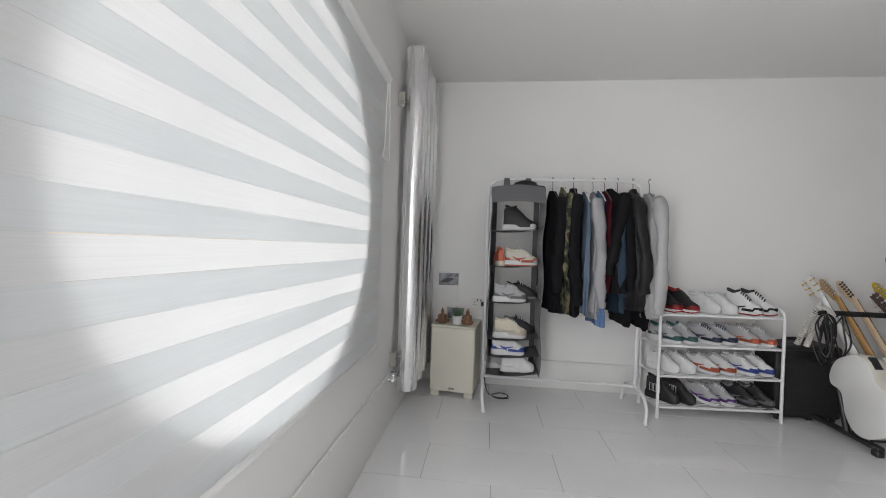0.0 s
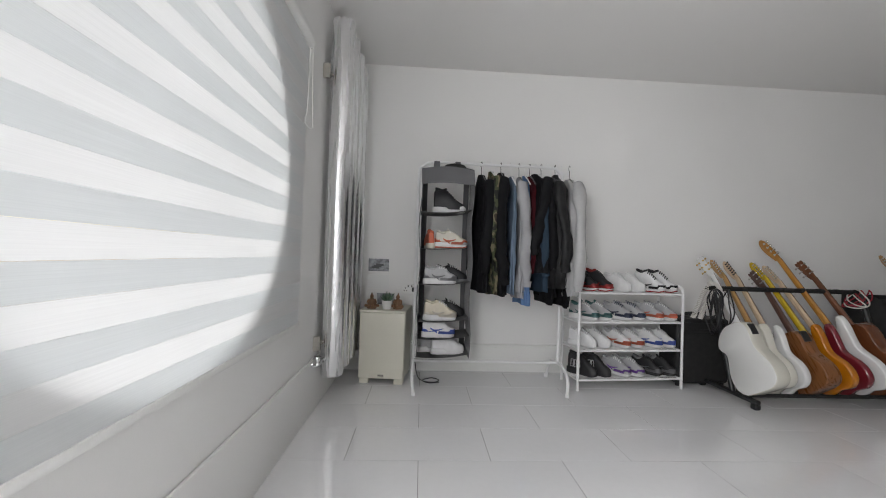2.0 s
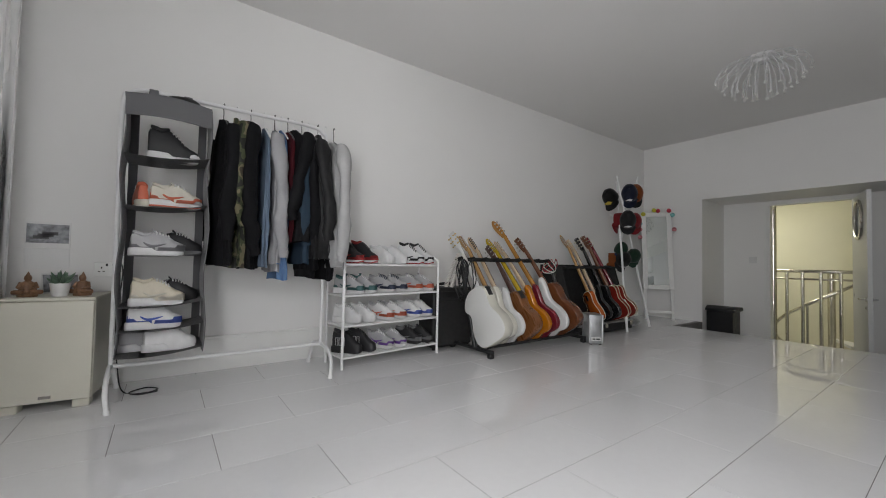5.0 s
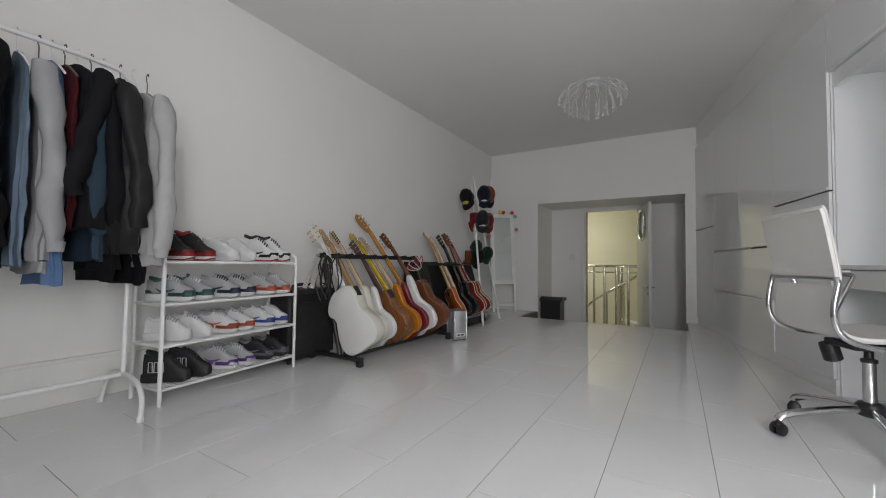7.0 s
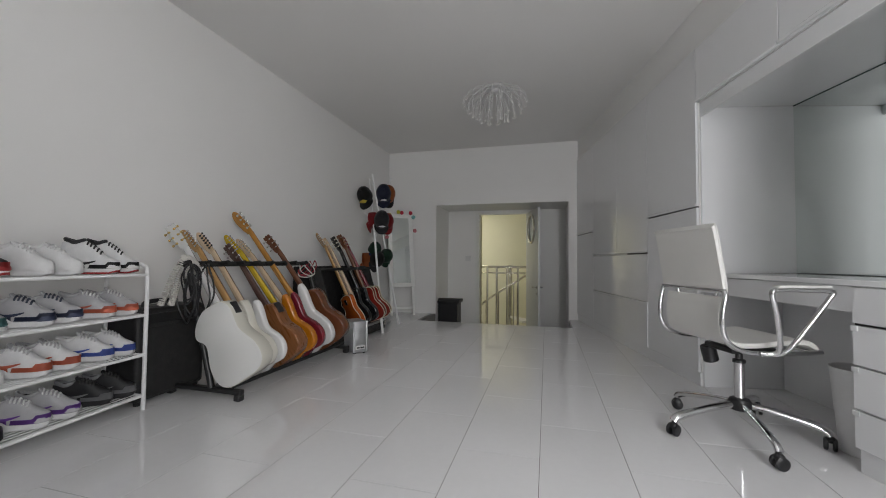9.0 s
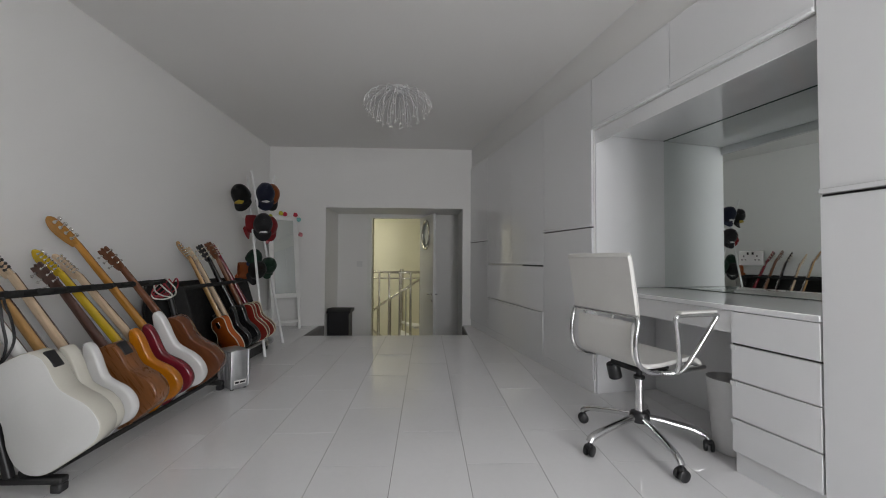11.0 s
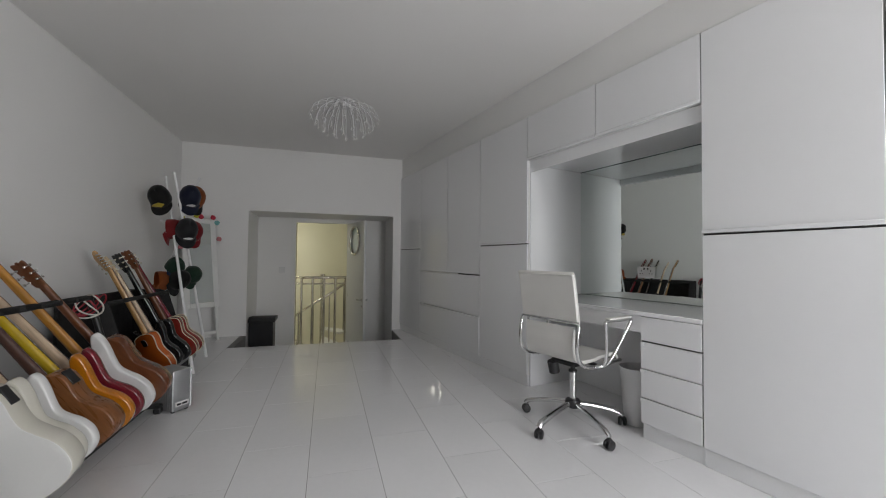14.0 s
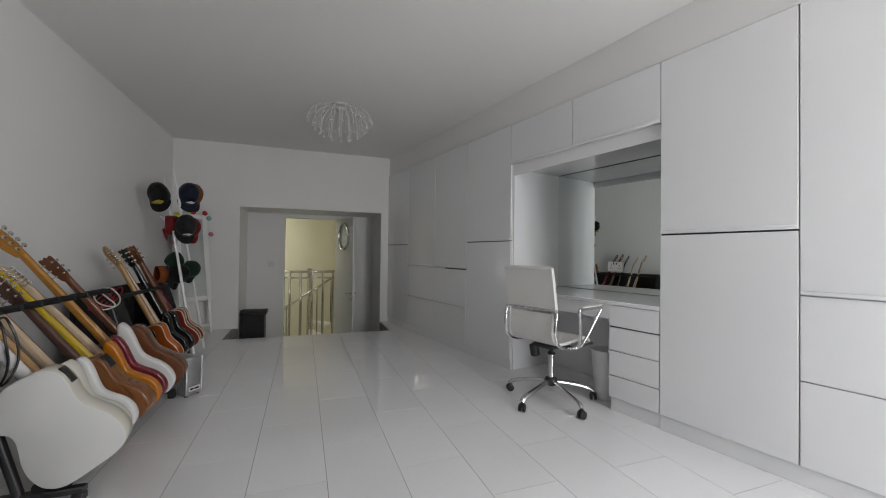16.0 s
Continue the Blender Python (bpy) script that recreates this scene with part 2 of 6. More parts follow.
def pierced(bm, c, r, lo, hi, at, n=64):
    """A plate between two depths with a round hole; at(depth, u, v) gives the corner."""
    hole = [(c[0] + r * math.cos(2 * math.pi * i / n), c[1] + r * math.sin(2 * math.pi * i / n)) for i in range(n)]
    rim = []
    for u, v in hole:
        du, dv = u - c[0], v - c[1]
        ku = (hi[0] - c[0]) / du if du > 1e-6 else (lo[0] - c[0]) / du if du < -1e-6 else 1e9
        kv = (hi[1] - c[1]) / dv if dv > 1e-6 else (lo[1] - c[1]) / dv if dv < -1e-6 else 1e9
        k = min(ku, kv)
        rim.append((c[0] + du * k, c[1] + dv * k))
    for q in ((lo[0], lo[1]), (lo[0], hi[1]), (hi[0], lo[1]), (hi[0], hi[1])):
        rim[min(range(n), key=lambda j: (rim[j][0] - q[0]) ** 2 + (rim[j][1] - q[1]) ** 2)] = q
    lay = [([bm.verts.new(at(s, *p)) for p in hole], [bm.verts.new(at(s, *p)) for p in rim]) for s in (0, 1)]
    for i in range(n):
        j = (i + 1) % n
        for s in (0, 1):
            bm.faces.new((lay[s][0][i], lay[s][0][j], lay[s][1][j], lay[s][1][i]))
        for k in (0, 1):
            bm.faces.new((lay[0][k][i], lay[0][k][j], lay[1][k][j], lay[1][k][i]))
    return bm


b = bm_new()
pierced(b, (PORT_Y, PORT_Z), PORT_R, (SIDE_Y1, -0.02), (WALL_N + 0.2, CEIL), lambda s, u, v: (WALL_X - 0.3 * s, u, v))
span(b, (WALL_X - 0.3, SOUTH - 0.2, -0.02), (WALL_X, SIDE_Y0, CEIL))
span(b, (WALL_X - 0.3, SIDE_Y0, -0.02), (WALL_X, SIDE_Y1, SIDE_Z0))
span(b, (WALL_X - 0.3, SIDE_Y0, SIDE_Z1), (WALL_X, SIDE_Y1, CEIL))
struct("wall_window", b, M_WALL, "white painted wall pierced by a large round window", "wall")

# added window out of view; it only frames the side fill lamp
win = tagged(thing("added_window_2", Matrix.Translation((WALL_X - 0.24, (SIDE_Y0 + SIDE_Y1) / 2, SIDE_Z0)), "unseen tall white-framed window, added to carry the fill light", "window"), kind="structure")
w, h = SIDE_Y1 - SIDE_Y0, SIDE_Z1 - SIDE_Z0
b = bm_new()
for y in (-w / 2, w / 2 - 0.05):
    span(b, (-0.03, y, 0), (0.03, y + 0.05, h))
for z in (0, h - 0.05):
    span(b, (-0.028, -w / 2 + 0.05, z), (0.028, w / 2 - 0.05, z + 0.05))
part("window_frame", b, M_TRIM, win, smooth=False)
b = bm_new()
span(b, (-0.003, -w / 2 + 0.05, 0.05), (0.003, w / 2 - 0.05, h - 0.05))
part("pane", b, M_GLASS, win, smooth=False).visible_shadow = False

win = tagged(thing("window_1", Matrix.Translation((WALL_X - 0.22, PORT_Y, PORT_Z)), "large round porthole window with a white frame", "window"), kind="structure")
b = bm_new()
tube(b, [(0, (PORT_R - 0.02) * math.cos(a), (PORT_R - 0.02) * math.sin(a)) for a in (2 * math.pi * i / 64 for i in range(64))], 0.035, 8, True)
part("window_frame", b, M_TRIM, win)
b = bm_new()
lathe(b, [(PORT_R - 0.03, -0.004), (PORT_R - 0.03, 0.004)], 48, Euler((0, radians(90), 0)).to_matrix().to_4x4())
pane = part("pane", b, M_GLASS, win, smooth=False)
pane.visible_shadow = False

# the end wall, with the deep recess that leads down to the door
b = bm_new()
span(b, (END_X, PIT_Y1, -0.02), (END_X + 0.2, WALL_N + 0.2, CEIL))
span(b, (END_X, SOUTH - 0.2, -0.02), (END_X + 0.2, PIT_Y0, CEIL))
span(b, (END_X, PIT_Y0, NICHE_Z), (END_X + 0.2, PIT_Y1, CEIL))
struct("wall_end", b, M_WALL, "white end wall around a deep doorway recess", "wall")
b = bm_new()
span(b, (PIT_X0, PIT_Y1, SUNK - 0.1), (END_X, PIT_Y1 + 0.15, -0.302))
span(b, (END_X, PIT_Y1, SUNK - 0.1), (BACK_X, PIT_Y1 + 0.15, -0.022))
span(b, (END_X + 0.202, PIT_Y1, -0.02), (BACK_X, PIT_Y1 + 0.15, NICHE_Z))
struct("wall_recess_left", b, M_WALL, "white painted side of the door recess", "wall")
b = bm_new()
span(b, (PIT_X0, PIT_Y0 - 0.15, SUNK - 0.1), (END_X, PIT_Y0, -0.302))
span(b, (END_X, PIT_Y0 - 0.15, SUNK - 0.1), (BACK_X, PIT_Y0, -0.022))
span(b, (END_X + 0.202, PIT_Y0 - 0.15, -0.02), (BACK_X, PIT_Y0, NICHE_Z))
struct("wall_recess_right", b, M_WALL, "white painted side of the door recess", "wall")
b = bm_new()
span(b, (END_X + 0.202, PIT_Y0 - 0.15, NICHE_Z + 0.002), (BACK_X + 0.12, PIT_Y1 + 0.15, NICHE_Z + 0.15))
struct("ceiling_recess", b, M_CEIL, "white lowered ceiling of the door recess", "ceiling")
b = bm_new()
span(b, (BACK_X, PIT_Y0 - 0.15, SUNK - 0.1), (BACK_X + 0.12, DOOR_Y0 - 0.03, NICHE_Z))
span(b, (BACK_X, DOOR_Y1 + 0.03, SUNK - 0.1), (BACK_X + 0.12, PIT_Y1 + 0.15, NICHE_Z))
span(b, (BACK_X, DOOR_Y0 - 0.03, DOOR_Z + 0.03), (BACK_X + 0.12, DOOR_Y1 + 0.03, NICHE_Z))
struct("wall_recess_back", b, M_WALL, "white wall of the recess around the doorway", "wall")
b = bm_new()
span(b, (PIT_X0 + 0.002, PIT_Y0, SUNK - 0.1), (BACK_X + 0.12, PIT_Y1, SUNK))
struct("floor_recess", b, M_TILE, "white tiled floor of the sunken doorway recess", "floor")
st = tagged(thing("steps", Matrix.Identity(4), "white tiled steps leading down to the doorway", "steps"), kind="structure")
for i in range(2):
    b = bm_new()
    span(b, (PIT_X0 + 0.004 + 0.27 * i, PIT_Y0 + 0.004, SUNK + 0.002), (PIT_X0 + 0.27 * (i + 1), PIT_Y1 - 0.004, SUNK * (i + 1) / 3), 0.006)
    part("step", b, M_TILE, st)

door = tagged(thing("door_1", Matrix.Identity(4), "open grey-white door with a round glazed porthole", "door"), kind="structure")
b = bm_new()
for y in (DOOR_Y0 - 0.03, DOOR_Y1):
    span(b, (BACK_X - 0.012, y, SUNK), (BACK_X + 0.13, y + 0.03, DOOR_Z))
span(b, (BACK_X - 0.012, DOOR_Y0 - 0.03, DOOR_Z), (BACK_X + 0.13, DOOR_Y1 + 0.03, DOOR_Z + 0.03))
for y, w in ((DOOR_Y0 - 0.075, 0.043), (DOOR_Y1 + 0.032, 0.043)):
    span(b, (BACK_X - 0.016, y, SUNK), (BACK_X - 0.0005, y + w, DOOR_Z + 0.028))
part("door_frame", b, M_TRIM, door, smooth=False)
LEAF = Matrix.Translation((BACK_X - 0.02, DOOR_Y0 + 0.01, SUNK + 0.01)) @ Matrix.Rotation(radians(195), 4, "Z")
LEAF_H = DOOR_Z - SUNK - 0.02
b = bm_new()
cz, cx, rr = 1.98, 0.44, 0.22
pierced(b, (cx, cz), rr, (0.0, 0.0), (0.88, LEAF_H), lambda k, u, v: (u, 0.04 * k - 0.02, v), 40)
bmesh.ops.transform(b, matrix=LEAF, verts=b.verts[:])
leaf = part("door_leaf", b, M_DOOR, door, smooth=False)
b = bm_new()
for y in (-0.026, 0.026):
    tube(b, [LEAF @ Vector((cx + 0.235 * math.cos(a), y, cz + 0.235 * math.sin(a))) for a in (2 * math.pi * i / 40 for i in range(40))], 0.022, 8, True)
part("porthole_ring", b, M_STEEL, leaf, "brushed steel porthole ring")
b = bm_new()
lathe(b, [(rr + 0.005, -0.004), (rr + 0.005, 0.004)], 32, LEAF @ Matrix.Translation((cx, 0, cz)) @ Matrix.Rotation(radians(90), 4, "X"))
part("porthole_glass", b, M_FROST, leaf, smooth=False)
b = bm_new()
for s in (-1, 1):
    tube(b, [LEAF @ Vector(p) for p in ((0.82, s * 0.02, 1.0), (0.82, s * 0.065, 1.0), (0.80, s * 0.07, 1.0), (0.70, s * 0.07, 1.0))], 0.010, 8)
    lathe(b, [(0.026, 0), (0.026, 0.008), (0.02, 0.011)], 16, LEAF @ Matrix.Translation((0.82, s * 0.02, 1.0)) @ Matrix.Rotation(radians(-90 * s), 4, "X"))
    lathe(b, [(0.02, 0), (0.02, 0.008), (0.015, 0.011)], 16, LEAF @ Matrix.Translation((0.82, s * 0.02, 0.90)) @ Matrix.Rotation(radians(-90 * s), 4, "X"))
part("door_handle", b, M_CHROME, leaf, "chrome lever handle")

# the stair hall beyond the door
HX0, HX1, HY0, HY1, HZ = BACK_X + 0.12, 10.6, -0.6, 3.6, 2.3
b = bm_new()
span(b, (HX1, HY0, SUNK - 2.6), (HX1 + 0.1, HY1, HZ))
span(b, (HX0, HY1, SUNK - 2.6), (HX1 + 0.1, HY1 + 0.1, HZ))
span(b, (HX0, HY0 - 0.1, SUNK - 2.6), (HX1 + 0.1, HY0, HZ))
span(b, (BACK_X + 0.001, HY0 - 0.1, SUNK - 2.6), (HX0, PIT_Y0 - 0.152, HZ))
span(b, (BACK_X + 0.001, PIT_Y1 + 0.152, SUNK - 2.6), (HX0, HY1 + 0.1, HZ))
span(b, (BACK_X + 0.001, PIT_Y0 - 0.152, NICHE_Z + 0.152), (HX0, PIT_Y1 + 0.152, HZ))
struct("wall_hall", b, M_HALL, "pale yellow painted stair hall wall", "wall")
b = bm_new()
span(b, (BACK_X, HY0 - 0.1, HZ), (HX1 + 0.1, HY1 + 0.1, HZ + 0.1))
struct("ceiling_hall", b, M_CEIL, "white ceiling of the stair hall", "ceiling")
b = bm_new()
span(b, (HX0 + 0.001, HY0, SUNK - 0.15), (8.42, HY1, SUNK - 0.001))
struct("floor_landing", b, M_TILE, "white tiled stair landing", "floor")
b = bm_new()
span(b, (HX0 + 0.001, HY0, SUNK - 2.7), (HX1, HY1, SUNK - 2.6))
struct("floor_hall_below", b, M_TILE, "white tiled hall floor at the foot of the stairs", "floor")

# spiral stair with steel balustrade
SC = Vector((9.25, 1.62, 0))
spiral = thing("spiral_staircase", Matrix.Translation(SC), "spiral staircase with polished steel rails and white treads", "staircase")
b = bm_new()
tube(b, [(0, 0, SUNK - 2.6), (0, 0, SUNK + 1.35)], 0.05, 14)
part("centre_pole", b, M_STEEL, spiral)
RAIL_R = 0.92
b = bm_new()
tube(b, [(-1.02, 0.50, SUNK), (-1.02, 0.50, HZ)], 0.045, 16)
part("newel_post", b, M_STEEL, spiral, "tall polished steel post reaching the ceiling")
b = bm_new()
tube(b, smooth_path([(RAIL_R * math.cos(a), RAIL_R * math.sin(a), SUNK + 1.32) for a in (radians(d) for d in range(100, 262, 18))], 3), 0.026, 10)
part("landing_handrail", b, M_STEEL, spiral)
b = bm_new()
tube(b, smooth_path([(RAIL_R * math.cos(a), RAIL_R * math.sin(a), SUNK + 1.20) for a in (radians(d) for d in range(100, 262, 18))], 3), 0.016, 10)
part("landing_rail", b, M_STEEL, spiral)
pole = bm_new()
tube(pole, [(0, 0, SUNK - 0.02), (0, 0, SUNK + 1.31)], 0.023, 10)
pole_me = mesh_of("baluster", pole, M_STEEL)
for i, d in enumerate(range(104, 262, 13)):
    o = new("baluster", pole_me)
    o.parent, o.location = spiral, (RAIL_R * math.cos(radians(d)), RAIL_R * math.sin(radians(d)), 0)
helix = [(0.72 * math.cos(radians(215 - 24 * i)), 0.72 * math.sin(radians(215 - 24 * i)), SUNK + 1.18 - 0.19 * i) for i in range(12)]
b = bm_new()
tube(b, smooth_path(helix, 4), 0.024, 10)
part("spiral_handrail", b, M_STEEL, spiral)
short = bm_new()
tube(short, [(0, 0, -0.95), (0, 0, 0)], 0.015, 8)
short_me = mesh_of("spiral_baluster", short, M_STEEL)
for i, p in enumerate(helix):
    o = new("spiral_baluster", short_me)
    o.parent, o.location = spiral, p
    a0, a1 = radians(227 - 24 * i), radians(203 - 24 * i)
    b = bm_new()
    z = p[2] - 0.98
    lo = [b.verts.new(v) for v in ((0.05 * math.cos(a0), 0.05 * math.sin(a0), z), (0.8 * math.cos(a0), 0.8 * math.sin(a0), z), (0.8 * math.cos(a1), 0.8 * math.sin(a1), z), (0.05 * math.cos(a1), 0.05 * math.sin(a1), z))]
    hi = [b.verts.new(v.co + Vector((0, 0, 0.04))) for v in lo]
    b.faces.new(lo[::-1]), b.faces.new(hi)
    for k in range(4):
        b.faces.new((lo[k], lo[(k + 1) % 4], hi[(k + 1) % 4], hi[k]))
    part("tread", b, M_TRIM, spiral, smooth=False)

# skirting: a tall white board with a thin cap
b = bm_new()
span(b, (WALL_X + 0.001, WALL_N - 0.018, 0.0), (END_X - 0.001, WALL_N - 0.001, 0.235), 0.003)
span(b, (WALL_X + 0.001, WALL_N - 0.026, 0.236), (END_X - 0.001, WALL_N - 0.001, 0.256), 0.004)
struct("baseboard", b, M_TRIM, "tall white painted skirting board", "baseboard")
b = bm_new()
span(b, (WALL_X + 0.001, -1.1, 0.0), (WALL_X + 0.016, WALL_N - 0.03, 0.36), 0.003)
struct("trim", b, M_WALL, "white boxed panel along the foot of the window wall", "trim")


# ---- fitted wardrobes along the slanted south side ----
WM = Matrix.Translation((3.885, -0.24, 0)) @ Matrix.Rotation(radians(11.03), 4, "Z")
S_END, S_NEAR, TOP, DEPTH = 3.21, -4.35, 2.515, 0.62


def front(name, s0, s1, z0, z1, parent, grip=None, y=0.0, label=""):
    """A gloss door or drawer front with rounded edges; grip: 'low' or 'high' finger rail."""
    bm = bm_new()
    span(bm, (s0 + 0.002, y - 0.019, z0 + 0.002), (s1 - 0.002, y, z1 - 0.002), 0.0022)
    o = part(name, bm, M_LACQ, parent, label)
    if grip:
        bm = bm_new()
        z = z0 + 0.0015 if grip == "low" else z1 - 0.0015
        k = 1 if grip == "low" else -1
        span(bm, (s0 + 0.003, y + 0.0005, min(z, z + 0.022 * k)), (s1 - 0.003, y + 0.011, max(z, z + 0.022 * k)), 0.003)
        part("finger_rail", bm, M_LACQ, o)
    return o


def unit(name, s0, s1, z0, z1, label, depth=DEPTH):
    t = thing(name, WM, label, "wardrobe", "fitted wardrobe units")
    bm = bm_new()
    span(bm, (s0 + 0.0005, -depth, z0), (s1 - 0.0005, -0.021, z1))
    part("carcass", bm, M_TRIM, t, smooth=False)
    return t


for s0, s1 in ((0.0, 0.80), (2.41, S_END)):
    t = unit("wardrobe_unit", s0, s1, 0.1, TOP, "tall white gloss two-door wardrobe unit")
    front("upper_door", s0, s1, 1.323, TOP, t, "low")
    front("lower_door", s0, s1, 0.1, 1.317, t)
    # dark strip painted as the shade between the two doors
    bm = bm_new()
    span(bm, (s0 + 0.003, -0.0205, 1.316), (s1 - 0.003, -0.014, 1.324))
    part("gap_shade", bm, M_GAP, t, smooth=False)
t = unit("wardrobe_unit", 0.80, 2.41, 0.1, TOP, "wide white gloss wardrobe unit with deep drawers below")
front("upper_door", 0.80, 1.57, 1.0, TOP, t, "low")
front("upper_door", 1.57, 2.41, 1.0, TOP, t, "low")
front("drawer_front", 0.80, 2.41, 0.535, 0.988, t)
front("drawer_front", 0.80, 2.41, 0.1, 0.53, t, "high")
# painted shade line, along part of the drawer top only
bm = bm_new()
span(bm, (0.803, -0.0205, 0.9845), (1.30, -0.012, 1.0005))
part("gap_shade", bm, M_GAP, t, smooth=False)
# bar added to stand for the highlight on this vertical edge
bm = bm_new()
span(bm, (0.795, 0.0005, 0.11), (0.812, 0.012, 0.535), 0.002)
part("edge_pull", bm, M_LACQ, t)

t = unit("wardrobe_unit", -2.26, -1.535, 0.1, TOP, "tall white gloss two-door wardrobe beside the dressing table")
front("upper_door", -2.26, -1.535, 1.328, TOP, t, "low")
front("lower_door", -2.26, -1.535, 0.1, 1.321, t)
# same painted shade strip between these doors
bm = bm_new()
span(bm, (-2.257, -0.0205, 1.320), (-1.538, -0.014, 1.329))
part("gap_shade", bm, M_GAP, t, smooth=False)
for s0, s1 in ((-3.10, -2.263), (-3.94, -3.102), (S_NEAR, -3.942)):
    t = unit("wardrobe_unit", s0, s1, 0.1, TOP, "tall white gloss wardrobe with two deep drawers")
    front("upper_door", s0, s1, 0.985, TOP, t, "low")
    front("drawer_front", s0, s1, 0.541, 0.983, t)
    front("drawer_front", s0, s1, 0.1, 0.540, t)
t = unit("bridging_cupboard", -1.533, -0.002, 2.10, TOP, "white gloss cupboard bridging the dressing table recess")
front("cupboard_door", -1.533, -0.78, 2.10, TOP, t, "low")
front("cupboard_door", -0.78, -0.002, 2.10, TOP, t, "low")
bm = bm_new()
span(bm, (-1.533, -0.045, 1.992), (-0.002, -0.028, 2.098), 0.002)
part("pelmet", bm, M_LACQ, t)
bm = bm_new()
span(bm, (-1.532, -0.70, 2.06), (-0.003, -0.047, 2.098))
part("recess_ceiling", bm, M_LACQ, t, smooth=False)

# plinth, top trim and bulkhead
t = tagged(thing("plinth", WM, "white gloss plinth under the wardrobes", "plinth"), kind="structure")
for s0, s1 in ((0.0, S_END), (S_NEAR, -1.535)):
    bm = bm_new()
    span(bm, (s0, -0.06, 0.0), (s1, -0.012, 0.0985), 0.002)
    part("plinth_board", bm, M_LACQ, t)
b = bm_new()
span(b, (S_NEAR, -0.3, TOP + 0.002), (S_END, -0.006, TOP + 0.022))
o = struct("trim_wardrobe_top", b, M_TRIM, "white scribe strip above the wardrobes", "trim")
o.matrix_world = WM
b = bm_new()
span(b, (S_NEAR, -0.4, TOP + 0.024), (S_END, -0.014, CEIL - 0.001))
o = struct("wall_bulkhead", b, M_WALL, "white plastered bulkhead above the wardrobes", "wall")
o.matrix_world = WM

# dressing table in the recess
desk = thing("dressing_table", WM, "white gloss built-in dressing table with four drawers", "dressing table")
b = bm_new()
span(b, (-1.532, -0.70, 0.806), (-0.003, 0.006, 0.832), 0.003)
part("worktop", b, M_LACQ, desk)
b = bm_new()
span(b, (-1.146, -0.03, 0.69), (-0.003, -0.008, 0.803), 0.002)
part("apron", b, M_LACQ, desk)
b = bm_new()
span(b, (-1.53, -0.66, 0.0), (-1.150, -0.022, 0.803))
part("drawer_carcass", b, M_LACQ, desk, smooth=False)
for z0, z1 in ((0.642, 0.802), (0.460, 0.636), (0.272, 0.457), (0.104, 0.269)):
    front("drawer_front", -1.531, -1.146, z0, z1, desk)
# dark strip for the shade under the top drawer
b = bm_new()
span(b, (-1.53, -0.0215, 0.635), (-1.148, -0.012, 0.643))
part("gap_shade", b, M_GAP, desk, smooth=False)
for z in (0.6335, 0.4545, 0.2665):
    b = bm_new()
    span(b, (-1.146 - 0.03, 0.0004, z - 0.022), (-1.1455, 0.006, z), 0.001)
    span(b, (-1.531, 0.0004, z - 0.012), (-1.146, 0.0025, z))
    part("finger_rail", b, M_LACQ, desk)
b = bm_new()
span(b, (-1.148, -0.60, 0.0), (-0.004, -0.58, 0.804))
part("knee_panel", b, M_LACQ, desk, smooth=False)
b = bm_new()
span(b, (-0.018, -0.578, 0.0), (-0.003, -0.03, 0.804), 0.002)
part("end_panel", b, M_LACQ, desk)
b = bm_new()
span(b, (-0.016, -0.7055, 0.833), (-0.003, -0.03, 2.059), 0.002)
o = struct("trim_recess_side", b, M_LACQ, "white gloss side panel of the mirrored recess", "trim")
o.matrix_world = WM
b = bm_new()
span(b, (-1.5335, -0.7055, 0.833), (-1.521, -0.03, 2.059), 0.002)
o = struct("trim_recess_side_near", b, M_LACQ, "white gloss side panel of the mirrored recess", "trim")
o.matrix_world = WM

MIR_TURN = Matrix.Translation((-1.519, -0.7055, 0)) @ Matrix.Rotation(radians(1.1), 4, "Z") @ Matrix.Translation((1.519, 0.7055, 0))
mir = thing("vanity_mirror", WM @ MIR_TURN, "large frameless wall mirror above the dressing table", "mirror")
b = bm_new()
span(b, (-1.519, -0.712, 0.834), (-0.018, -0.706, 2.055))
part("mirror_glass", b, M_MIRROR, mir, smooth=False)
b = bm_new()
span(b, (-1.519, -0.7055, 2.054), (-0.018, -0.702, 2.0595))
part("mirror_edge", b, M_EDGE, mir, "dark green glass edge", smooth=False)
b = bm_new()
span(b, (-1.519, -0.7055, 0.8335), (-0.018, -0.703, 0.8365))
part("mirror_edge", b, M_EDGE, mir, "dark green glass edge", smooth=False)


def socket(name, m, label):
    t = thing(name, m, label, "socket")
    bm = bm_new()
    box(bm, (0, 0.005, 0), (0.158, 0.010, 0.095), bev=0.003)
    plate = part("plate", bm, M_TRIM, t)
    for sx in (-0.042, 0.042):
        bm = bm_new()
        for x, z, w, h in ((0, 0.012, 0.007, 0.012), (-0.011, -0.012, 0.010, 0.006), (0.011, -0.012, 0.010, 0.006)):
            box(bm, (sx + x, 0.0102, z), (w, 0.001, h))
        part("pin_slots", bm, M_GAP, plate, smooth=False)
    for sx in (-0.016, 0.016):
        bm = bm_new()
        box(bm, (sx, 0.0115, 0.03), (0.011, 0.005, 0.017), bev=0.001)
        part("rocker", bm, M_BLACK, plate)
    return t


socket("wall_socket", WM @ MIR_TURN @ Matrix.Translation((-0.722, -0.7055, 1.074)), "white double socket with switches set in the mirror")


